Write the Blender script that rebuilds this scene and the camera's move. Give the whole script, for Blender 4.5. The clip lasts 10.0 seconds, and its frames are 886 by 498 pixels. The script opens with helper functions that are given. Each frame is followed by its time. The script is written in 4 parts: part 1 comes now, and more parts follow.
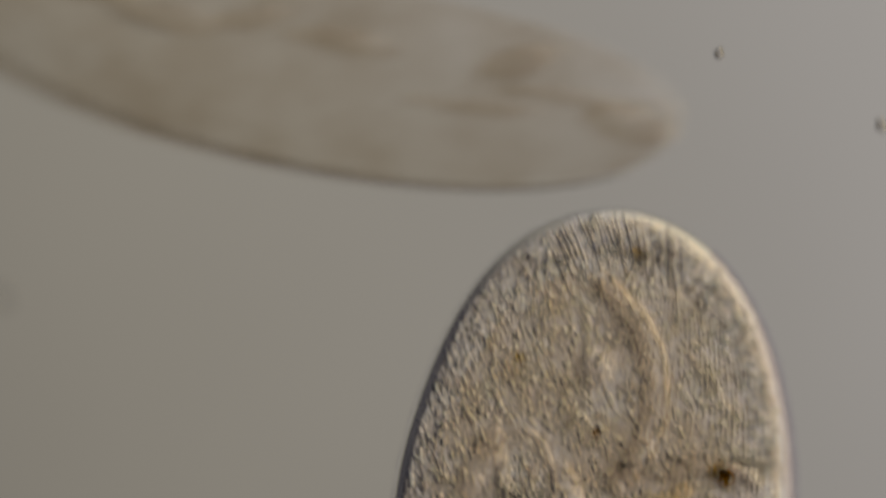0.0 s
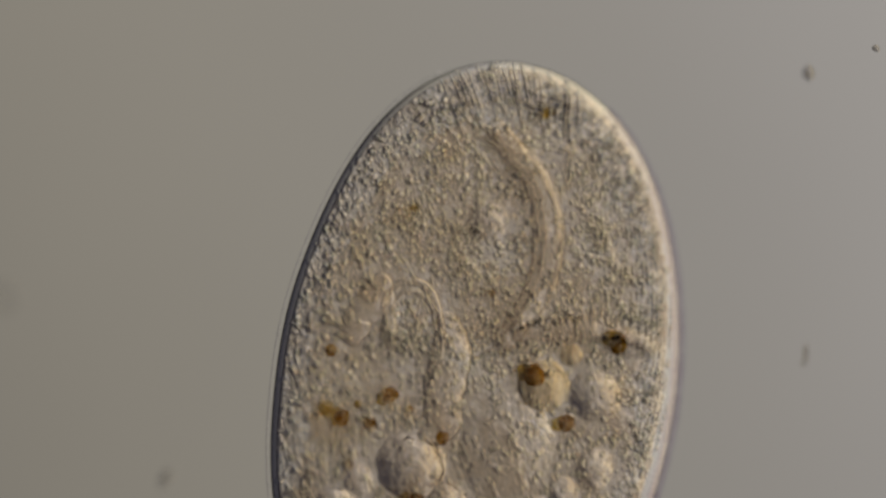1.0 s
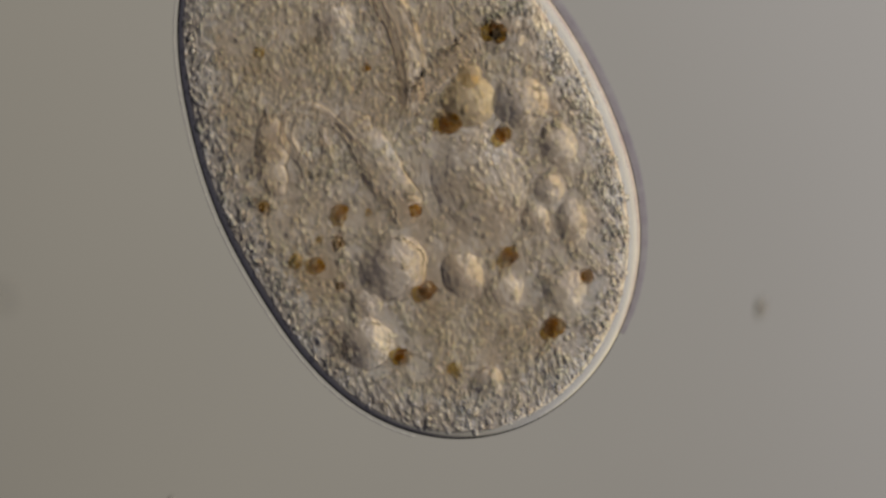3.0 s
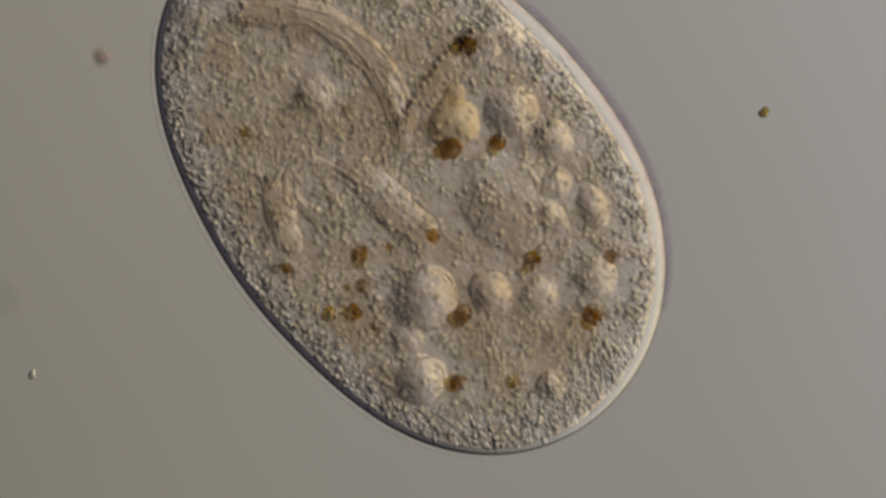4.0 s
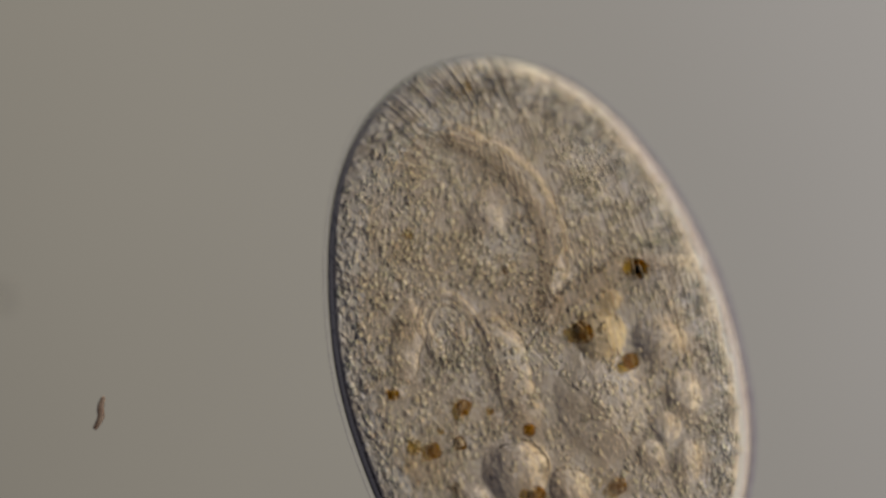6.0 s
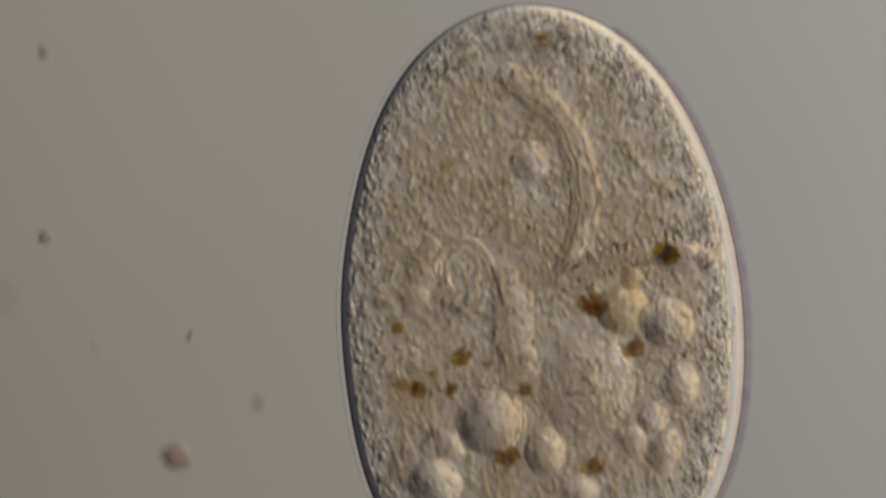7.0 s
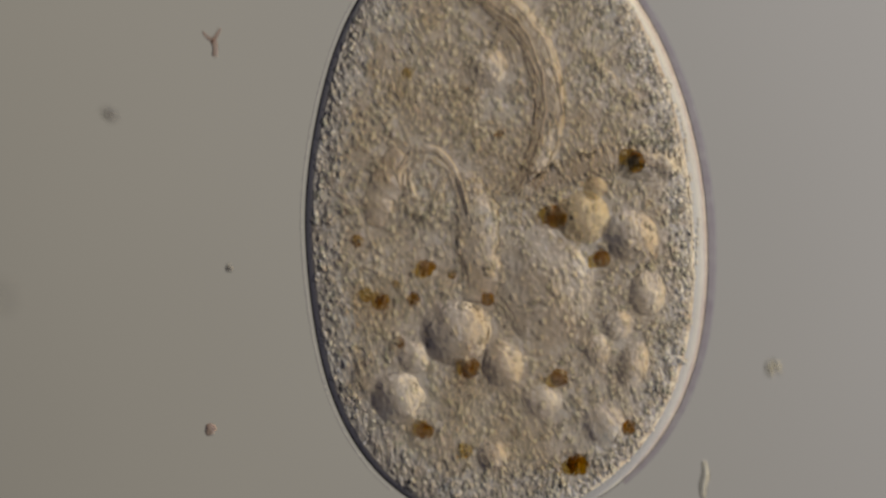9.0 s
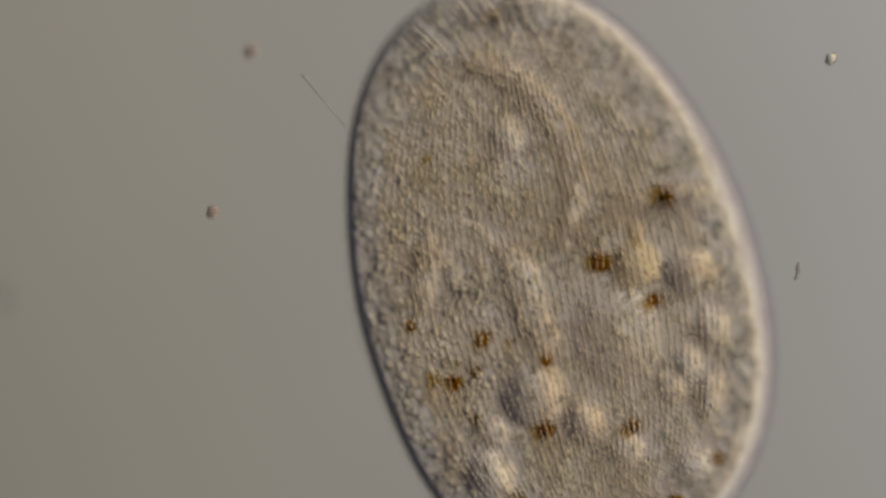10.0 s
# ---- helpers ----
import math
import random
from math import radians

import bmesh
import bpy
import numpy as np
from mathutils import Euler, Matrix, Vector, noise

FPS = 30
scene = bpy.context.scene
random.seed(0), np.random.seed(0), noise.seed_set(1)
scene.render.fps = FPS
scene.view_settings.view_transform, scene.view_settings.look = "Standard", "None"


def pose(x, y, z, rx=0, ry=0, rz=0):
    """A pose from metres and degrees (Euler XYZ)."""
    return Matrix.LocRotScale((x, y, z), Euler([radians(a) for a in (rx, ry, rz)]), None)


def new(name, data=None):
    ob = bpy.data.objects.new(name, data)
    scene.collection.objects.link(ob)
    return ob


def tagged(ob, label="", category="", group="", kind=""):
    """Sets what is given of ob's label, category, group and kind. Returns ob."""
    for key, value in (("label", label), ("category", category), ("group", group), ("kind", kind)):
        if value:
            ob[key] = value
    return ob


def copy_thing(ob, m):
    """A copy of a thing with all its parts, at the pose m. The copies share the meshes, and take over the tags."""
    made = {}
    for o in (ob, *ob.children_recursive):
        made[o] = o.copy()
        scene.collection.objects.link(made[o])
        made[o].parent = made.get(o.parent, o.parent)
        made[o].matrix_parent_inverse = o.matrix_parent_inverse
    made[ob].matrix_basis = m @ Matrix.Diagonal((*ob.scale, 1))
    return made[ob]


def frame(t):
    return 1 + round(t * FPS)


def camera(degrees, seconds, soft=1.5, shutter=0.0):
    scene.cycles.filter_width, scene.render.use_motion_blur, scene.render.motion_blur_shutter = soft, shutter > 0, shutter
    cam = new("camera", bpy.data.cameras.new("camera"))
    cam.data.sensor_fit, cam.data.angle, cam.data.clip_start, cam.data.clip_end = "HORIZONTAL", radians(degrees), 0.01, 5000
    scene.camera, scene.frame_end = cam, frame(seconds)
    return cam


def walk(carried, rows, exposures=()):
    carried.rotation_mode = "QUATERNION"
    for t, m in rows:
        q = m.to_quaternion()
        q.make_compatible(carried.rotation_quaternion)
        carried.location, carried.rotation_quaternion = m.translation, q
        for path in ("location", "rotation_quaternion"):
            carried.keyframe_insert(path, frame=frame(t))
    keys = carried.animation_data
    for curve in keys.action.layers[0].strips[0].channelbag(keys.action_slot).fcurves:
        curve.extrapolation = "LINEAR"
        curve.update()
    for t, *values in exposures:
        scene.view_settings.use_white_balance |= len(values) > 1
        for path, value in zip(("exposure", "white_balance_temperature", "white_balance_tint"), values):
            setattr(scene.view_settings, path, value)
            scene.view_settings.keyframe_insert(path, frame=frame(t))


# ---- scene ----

# A drop of pond water under a microscope. One micrometre is drawn as one millimetre,
# so MU turns micrometres into scene units. x right, y up the field, z towards the objective.
MU = 0.001
FOCUS = 0.22           # height of the plane in focus above the slide
EYE = 8.982            # from that plane up to the camera, which stands still over the stage

cam = camera(3.0, 10.0, soft=2.7, shutter=0.45)
walk(cam, [(0.0, pose(0, 0, FOCUS + EYE)), (10.0, pose(0, 0, FOCUS + EYE))])
cam.data.dof.use_dof = True
cam.data.dof.focus_distance = EYE
cam.data.dof.aperture_fstop = 0.6

# ---- light: the condenser's field far below (built further down), and stray light around ----
world = bpy.data.worlds.new("stray_light")
world.use_nodes = True
world.node_tree.nodes["Background"].inputs["Color"].default_value = (0.86, 0.92, 1.0, 1)
world.node_tree.nodes["Background"].inputs["Strength"].default_value = 0.10
scene.world = world


# ---- materials ----
class Nodes:
    """A material's node tree with short ways to add to it."""

    def __init__(self, name):
        self.mat = bpy.data.materials.new(name)
        self.mat.use_nodes = True
        self.tree = self.mat.node_tree
        self.bsdf = self.tree.nodes["Principled BSDF"]
        self.out = self.tree.nodes["Material Output"]
        self.where = self.add("ShaderNodeTexCoord").outputs["Object"]

    def add(self, kind, **sockets):
        n = self.tree.nodes.new(kind)
        for key, value in sockets.items():
            self.put(n.inputs[key.replace("_", " ")], value)
        return n

    def put(self, socket, value):
        if isinstance(value, bpy.types.NodeSocket):
            self.tree.links.new(value, socket)
        else:
            socket.default_value = value

    def noise(self, scale, detail=3.0, rough=0.55):
        return self.add("ShaderNodeTexNoise", Vector=self.where, Scale=scale, Detail=detail, Roughness=rough).outputs["Fac"]

    def cells(self, scale):
        return self.add("ShaderNodeTexVoronoi", Vector=self.where, Scale=scale).outputs["Distance"]

    def ramp(self, fac, *stops):
        n = self.add("ShaderNodeValToRGB", Fac=fac)
        e = n.color_ramp.elements
        while len(e) < len(stops):
            e.new(0.5)
        for el, (p, c) in zip(e, stops):
            el.position, el.color = p, (*c, 1)
        return n.outputs["Color"]

    def bump(self, height, strength, distance, under=None):
        n = self.add("ShaderNodeBump", Height=height, Strength=strength, Distance=distance)
        if under is not None:
            self.put(n.inputs["Normal"], under)
        return n.outputs["Normal"]


def field_material():
    """The condenser's light field, set off centre: its glow is painted dim to one side and bright to the other."""
    n = Nodes("condenser_light")
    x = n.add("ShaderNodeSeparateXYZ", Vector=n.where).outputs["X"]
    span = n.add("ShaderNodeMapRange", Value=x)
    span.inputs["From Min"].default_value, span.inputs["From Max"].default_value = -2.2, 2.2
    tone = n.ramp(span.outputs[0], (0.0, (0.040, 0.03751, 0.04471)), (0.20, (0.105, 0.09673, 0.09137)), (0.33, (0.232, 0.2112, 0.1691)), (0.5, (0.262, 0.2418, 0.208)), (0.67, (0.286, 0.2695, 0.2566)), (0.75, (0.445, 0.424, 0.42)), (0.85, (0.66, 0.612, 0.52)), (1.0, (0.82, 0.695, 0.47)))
    # a second gradient in the glow's strength dims the field towards its lower side
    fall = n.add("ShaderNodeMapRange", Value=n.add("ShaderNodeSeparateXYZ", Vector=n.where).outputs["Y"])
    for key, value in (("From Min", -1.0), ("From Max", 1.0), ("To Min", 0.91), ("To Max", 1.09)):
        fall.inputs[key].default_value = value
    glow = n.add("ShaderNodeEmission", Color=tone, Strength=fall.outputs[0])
    n.tree.links.new(glow.outputs[0], n.out.inputs["Surface"])
    return n.mat


def jelly(name, ior, tints, scale, bumps=(), milk=0.0, beads=None):
    """Clear living matter that bends the light from below: tints mottled at scale, bumps as (scale, detail, strength, depth), round beads as (scale, depth)."""
    n = Nodes(name)
    colour = n.ramp(n.noise(scale, 4, 0.6), *((0.32 + 0.36 * i / (len(tints) - 1), c) for i, c in enumerate(tints)))
    nrm = None
    if beads:
        far = n.cells(beads[0])
        round_top = n.tree.nodes.new("ShaderNodeMath")
        round_top.operation = "MULTIPLY"
        n.put(round_top.inputs[0], far)
        n.put(round_top.inputs[1], far)
        nrm = n.add("ShaderNodeBump", Height=round_top.outputs[0], Strength=1.0, Distance=beads[1])
        nrm.invert = True
        nrm = nrm.outputs["Normal"]
    for size, detail, strength, depth in bumps:
        nrm = n.bump(n.noise(size, detail, 0.6), strength, depth, nrm)
    bend = n.add("ShaderNodeBsdfRefraction", Color=colour, Roughness=0.0, IOR=ior)
    last = bend.outputs[0]
    if nrm is not None:
        n.put(bend.inputs["Normal"], nrm)
    if milk > 0:
        scatter = n.add("ShaderNodeBsdfDiffuse", Color=colour)
        m = n.add("ShaderNodeMixShader", Fac=milk)
        n.tree.links.new(last, m.inputs[1])
        n.tree.links.new(scatter.outputs[0], m.inputs[2])
        last = m.outputs[0]
    n.tree.links.new(last, n.out.inputs["Surface"])
    n.tree.nodes.remove(n.bsdf)
    return n.mat


def slide_material():
    n = Nodes("slide_glass")
    see = n.add("ShaderNodeBsdfTransparent", Color=n.ramp(n.noise(6, 3), (0.3, (0.985, 0.985, 0.985)), (0.7, (1, 1, 1))))
    n.tree.links.new(see.outputs[0], n.out.inputs["Surface"])
    return n.mat


FIELD, SLIDE = field_material(), slide_material()
CYTOPLASM = jelly("cytoplasm", 0.885, ((0.94, 0.89, 0.84), (0.985, 0.96, 0.945), (1.0, 0.99, 0.985)), 60, ((45, 3, 0.7, 0.006), (130, 3, 0.5, 0.003)), beads=(310, 0.0008))
ENDOPLASM = jelly("endoplasm", 0.985, ((0.92, 0.865, 0.785), (0.975, 0.945, 0.90), (0.99, 0.97, 0.95), (1.0, 0.995, 0.985)), 26, ((60, 3, 0.8, 0.008),))
GRANULE = jelly("cytoplasm_granule", 0.905, ((0.93, 0.88, 0.80), (1.0, 0.99, 0.97), (0.95, 0.98, 0.93), (0.98, 0.93, 0.95)), 230)
BEAD = jelly("cortical_granule", 0.895, ((0.95, 0.92, 0.89), (1.0, 1.0, 1.0), (0.94, 0.97, 0.94), (0.97, 0.94, 0.97)), 230)
ROD = jelly("trichocyst", 0.905, ((0.97, 0.95, 0.94), (1.0, 1.0, 1.0), (0.90, 0.93, 1.0)), 230)
PELLICLE = jelly("pellicle", 0.94, ((0.96, 0.95, 0.95), (1.0, 1.0, 1.0)), 30, ((160, 2, 0.1, 0.001),))
VEIL = jelly("cilia_veil", 0.99, ((0.83, 0.79, 0.85), (0.93, 0.91, 0.94)), 120)
CILIA = jelly("body_cilia", 0.93, ((0.97, 0.95, 0.93), (1.0, 1.0, 1.0), (0.93, 0.94, 0.98)), 230)
FILM = jelly("cilia_film", 0.97, ((0.9, 0.9, 0.92), (1, 1, 1)), 300)
FOOD = jelly("food_vacuole", 0.885, ((0.97, 0.96, 0.95), (1.0, 1.0, 1.0)), 95, ((110, 3, 0.4, 0.003),), beads=(300, 0.0008))
FOOD_YELLOW = jelly("yellow_food_vacuole", 0.90, ((0.90, 0.85, 0.73), (0.97, 0.94, 0.85)), 95, ((150, 3, 0.3, 0.003), (300, 2, 0.3, 0.001)))
FOLD = jelly("membrane_fold", 0.90, ((0.96, 0.94, 0.91), (1.0, 0.99, 0.97)), 60, ((150, 2, 0.4, 0.003),))
NUCLEUS = jelly("nucleus", 0.915, ((0.97, 0.97, 0.97), (1.0, 1.0, 1.0)), 60, ((90, 3, 0.4, 0.003),), beads=(290, 0.0016))
ALGA = jelly("algal_pigment", 0.975, ((0.38, 0.235, 0.02), (0.62, 0.435, 0.05), (0.90, 0.77, 0.27)), 90, ((200, 2, 0.3, 0.002),))
ALGA_PALE = jelly("pale_algal_pigment", 0.97, ((0.72, 0.58, 0.22), (0.90, 0.82, 0.52)), 200, ((260, 2, 0.4, 0.002),))
GREY_DEBRIS = jelly("grey_debris", 0.93, ((0.68, 0.66, 0.64), (0.90, 0.88, 0.86)), 160, ((300, 2, 0.5, 0.002),), 0.1)
BROWN_DEBRIS = jelly("brown_debris", 0.93, ((0.62, 0.49, 0.43), (0.88, 0.78, 0.71)), 160, ((300, 2, 0.5, 0.002),), 0.1)
PALE_DEBRIS = jelly("pale_brown_debris", 0.95, ((0.80, 0.67, 0.62), (0.95, 0.87, 0.84)), 120, ((300, 2, 0.5, 0.002),), 0.05)
CLEAR_DEBRIS = jelly("clear_debris", 0.90, ((0.88, 0.87, 0.84), (0.98, 0.98, 0.96)), 160, ((300, 2, 0.3, 0.002),))
YELLOW_DEBRIS = jelly("yellow_debris", 0.90, ((0.50, 0.40, 0.24), (0.90, 0.82, 0.48)), 160, ((300, 2, 0.5, 0.002),), 0.1)
CLUMP = jelly("inner_clump", 0.978, ((0.90, 0.87, 0.83), (1.0, 0.985, 0.965)), 40, ((80, 2, 0.6, 0.004),))
PASSING = jelly("passing_cell_body", 0.982, ((0.84, 0.79, 0.72), (0.925, 0.895, 0.85), (0.98, 0.965, 0.94)), 18, ((40, 3, 0.7, 0.010), (110, 3, 0.5, 0.004)))
PASSING_EDGE = jelly("passing_cell_edge", 0.93, ((0.68, 0.65, 0.62), (0.84, 0.82, 0.80)), 30)


# ---- ways to build ----
def mesh_object(name, bm, material, smooth=True):
    me = bpy.data.meshes.new(name)
    bm.to_mesh(me)
    bm.free()
    if smooth:
        me.polygons.foreach_set("use_smooth", [True] * len(me.polygons))
    me.materials.append(material)
    return new(name, me)


def part(name, bm, material, parent, label=""):
    ob = mesh_object(name, bm, material)
    ob.parent = parent
    return tagged(ob, label) if label else ob


def lump(rx, ry, rz, turn=0.0, rough=0.1, seed=0.0, detail=3, grain=2.2, lens=False):
    """A rounded body with uneven sides, or a lens with a thin edge; sizes in micrometres."""
    bm = bmesh.new()
    bmesh.ops.create_icosphere(bm, subdivisions=detail, radius=1.0)
    c, s = math.cos(radians(turn)), math.sin(radians(turn))
    for v in bm.verts:
        p = v.co * (1 + rough * noise.noise(v.co * grain + Vector((seed * 7.3, seed * 3.1, seed))))
        x, y, z = p.x * rx, p.y * ry, p.z * rz
        if lens:
            z *= abs(v.co.z)
        v.co = Vector((x * c - y * s, x * s + y * c, z)) * MU
    return bm


def sweep(points, radii, flat=1.0, sides=10, closed=False):
    """A tube along points (micrometres), with a radius for each; flat squeezes its height."""
    bm = bmesh.new()
    rings, n = [], len(points)
    for i, p in enumerate(points):
        a = points[(i - 1) % n] if closed or i > 0 else points[i]
        b = points[(i + 1) % n] if closed or i < n - 1 else points[i]
        d = (Vector(b) - Vector(a)).normalized()
        side = Vector((d.y, -d.x, 0)).normalized()
        up = side.cross(d)
        ring = []
        for k in range(sides):
            w = 2 * math.pi * k / sides
            ring.append(bm.verts.new((Vector(p) + radii[i] * (math.cos(w) * side + flat * math.sin(w) * (abs(math.sin(w)) if flat < 0.6 else 1) * up)) * MU))
        rings.append(ring)
    for i in range(n if closed else n - 1):
        r, q = rings[i], rings[(i + 1) % n]
        for k in range(sides):
            bm.faces.new((r[k], r[(k + 1) % sides], q[(k + 1) % sides], q[k]))
    if not closed:
        bm.faces.new(rings[0][::-1])
        bm.faces.new(rings[-1])
    bmesh.ops.recalc_face_normals(bm, faces=bm.faces)
    return bm


def spline(ctrl, n):
    """n points on a smooth curve through the control points."""
    out = []
    m = len(ctrl) - 1
    for i in range(n):
        u = i / (n - 1) * m
        k = min(int(u), m - 1)
        f = u - k
        p = [Vector(ctrl[max(0, min(m, k + j))]) for j in (-1, 0, 1, 2)]
        out.append(0.5 * (2 * p[1] + (p[2] - p[0]) * f + (2 * p[0] - 5 * p[1] + 4 * p[2] - p[3]) * f * f + (3 * p[1] - p[0] - 3 * p[2] + p[3]) * f ** 3))
    return out


def join(bm, other):
    """Adds the faces of other to bm."""
    me = bpy.data.meshes.new("joined")
    other.to_mesh(me)
    other.free()
    bm.from_mesh(me)
    bpy.data.meshes.remove(me)


# ---- the field ----
def build_slide():
    bm = bmesh.new()
    bmesh.ops.create_cube(bm, size=1.0, matrix=Matrix.LocRotScale((0, 0, -0.01), None, (2.6, 2.0, 0.02)))
    bmesh.ops.bevel(bm, geom=bm.edges[:], offset=0.003, segments=2, affect="EDGES")
    tagged(mesh_object("glass_slide", bm, SLIDE, False), "clear glass microscope slide under the water", "glass slide", kind="structure")
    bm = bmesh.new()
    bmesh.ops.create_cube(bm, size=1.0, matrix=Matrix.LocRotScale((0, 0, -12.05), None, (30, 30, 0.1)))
    # glowing plate; its painted gradient gives the background's tone and the cells' relief
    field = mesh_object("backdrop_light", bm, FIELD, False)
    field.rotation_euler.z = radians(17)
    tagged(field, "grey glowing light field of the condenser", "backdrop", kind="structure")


build_slide()


# ---- the ciliate: an oval cell flattened between glasses, head towards +y ----
WAVES = ((0.0, 0.0), (-27.5, -5.01), (1.73, -1.95), (2.85, 0.77), (-0.92, 0.61))


def edge(w):
    """Distance of the cell's edge from its middle in the direction w (radians), micrometres."""
    return 132.02 + sum(a * math.cos(k * w) + b * math.sin(k * w) for k, (a, b) in enumerate(WAVES, 1))


def skin(w):
    """Thickness of the clear skin: full at one flank, drawn tight over the other."""
    return 0.6 + 0.92 * max(0.0, math.cos(w + radians(4))) ** 0.7


def top(x, y):
    """Height of the cytoplasm's upper face: flat in the middle and sinking gently to the edge."""
    w = math.atan2(y, x)
    inset = edge(w) - 5.0 * skin(w) - math.hypot(x, y)
    return -6.5 * max(0.0, 1 - max(inset, 0) / 17.0) ** 2


# x, y, half-width, half-length, turn, height above the cytoplasm's face
FOOD_VACUOLES = (
    (-22.6, -57.8, 19, 17.5, 20, 4), (-52.7, -92, 14.3, 14, 0, 3), (4, -73.1, 11.5, 13, 10, 1), (67, -0.9, 15, 14, 0, 3), (76.8, -32.2, 10.5, 12, 0, 0),
    (62.2, -50.2, 8.5, 8.5, 0, 0), (70.4, -69, 8.5, 12.5, -15, 1), (57.7, -104.6, 12, 11, 0, -1), (24, -92.4, 10.5, 9.5, 0, -2), (-1, -124, 8.5, 8.5, 0, 1),
    (52, -64, 7.5, 9, 20, -1), (-45.3, -72, 8, 9.5, 30, -2), (88, 35.3, 7, 9.5, -12, 1), (76, 34.5, 17, 8, 10, 1))
YELLOW_VACUOLES = ((41.5, 6.2, 14.5, 14, 0, 3), (47, 22, 6.5, 6, 20, -1))


def caps():
    """The vacuoles and the nucleus as flat domes: x, y, half-width, half-length, turn, height, sink."""
    for x, y, a, b, turn, z in FOOD_VACUOLES + YELLOW_VACUOLES:
        yield x, y, a, b, turn, (0.6 if z > 0 else 0.52) * min(a, b) + 0.2 * z, 2.2 + 0.25 * min(a, b)
    yield 26.2, -33, 25, 30, -8, 7.0, 4.5
    yield -11.0, 82.2, 11, 11, 0, 6.5, 4.4


def relief(x, y):
    """Height of the upper face of whatever lies highest at x, y."""
    h = top(x, y)
    for cx, cy, a, b, turn, tall, sink in caps():
        c, s = math.cos(radians(turn)), math.sin(radians(turn))
        u, v = ((x - cx) * c + (y - cy) * s) / a, (-(x - cx) * s + (y - cy) * c) / b
        d = u * u + v * v
        if d < 1:
            h = max(h, top(cx, cy) - sink + tall * (1 - d))
    return h


def in_vacuole(x, y):
    for cx, cy, a, b, turn, tall, sink in caps():
        c, s = math.cos(radians(turn)), math.sin(radians(turn))
        if (((x - cx) * c + (y - cy) * s) / a) ** 2 + ((-(x - cx) * s + (y - cy) * c) / b) ** 2 < 1.2:
            return True
    return False


CANAL = ((14, 20, -1), (24, 27, 0), (38, 32.5, 0), (56, 38.5, 0), (75, 40, 0), (91, 36, -1))


def near(x, y, path, reach):
    """Whether x, y lies within reach of a path."""
    return any(math.hypot(x - (a[0] + (b[0] - a[0]) * f), y - (a[1] + (b[1] - a[1]) * f)) < reach for a, b in zip(path, path[1:]) for f in (0.0, 0.33, 0.67))


GULLET = ((-29, 131), (-12, 118.5), (5, 106.5), (15.5, 88), (20, 67), (19, 44), (8, 16))
TUBE = ((-22, 27, -1.5), (-16, 7, -1.2), (-13, -11, -1.2), (-10.5, -29, -1.6), (-13, -42, -2.5))
POUCH = ((-68.5, -3, -1), (-67, 9, 0.6), (-63, 22, 0.5), (-57, 38, -1))
ARCH = ((-57, 16, 0), (-56, 28, 0.4), (-46, 38, 0.5), (-33, 34, 0.5), (-24, 20, 0.4), (-20, 2, 0))

# x, y, radius, height above the cytoplasm's face
ALGAE = (
    (66.8, 35.8, 6, 2.5), (27.6, 6.3, 6.6, 3), (51.2, -14.7, 5.2, 2), (-77.1, -11.2, 3.6, 0.8), (-40.2, -23.9, 5.2, 1),
    (-63.2, -43.4, 5, 1), (-46.7, -41.5, 4.1, 1), (-7.6, -39.4, 4, 0.6), (-14, -76.2, 6, 2), (32.6, -79, 5.3, 1),
    (70.4, -103.4, 4.2, 0.6), (43.4, -125.2, 6.2, 1.4), (-37.4, -111.1, 5.2, 1))
PALE_ALGAE = (
    (-16.1, -119.9, 4.6, 0.6), (-72.4, -40, 4.4, 0.2), (-53.6, -64.3, 3, 0.3), (-27.4, -27.2, 2.6, 0.3), (-54.3, 77.5, 3.4, 0.2),
    (-5.5, 47.8, 2.6, 0.4), (-6.7, 147.7, 3.6, 0.2), (-56.5, -33.5, 2.4, 0.2))


def on_grain(x, y):
    return any(math.hypot(x - gx, y - gy) < r + 1.0 for gx, gy, r, z in ALGAE)


def build_cytoplasm(cell):
    bm = bmesh.new()
    n, rings = 200, 46
    rows = []
    for i in range(1, 2 * rings):
        # out over the top, then back under the belly
        f = i / rings if i <= rings else 2 - i / rings
        rho = math.sin(f * math.pi / 2) ** 0.9
        row = []
        for k in range(n):
            w = 2 * math.pi * k / n
            r = (edge(w) - 5.0 * skin(w)) * rho
            x, y = r * math.cos(w), r * math.sin(w)
            if i <= rings:
                z = top(x, y) + 1.1 * noise.noise(Vector((x, y, 0)) * 0.035) * (1 - rho ** 4)
            else:
                z = -17.5
            row.append(bm.verts.new((x * MU, y * MU, z * MU)))
        rows.append(row)
    for a, b in zip(rows, rows[1:]):
        for k in range(n):
            bm.faces.new((a[k], b[k], b[(k + 1) % n], a[(k + 1) % n]))
    bm.faces.new(rows[0][::-1])
    bm.faces.new(rows[-1])
    bmesh.ops.recalc_face_normals(bm, faces=bm.faces)
    part("cytoplasm", bm, CYTOPLASM, cell, "beige grainy cytoplasm filling the cell")


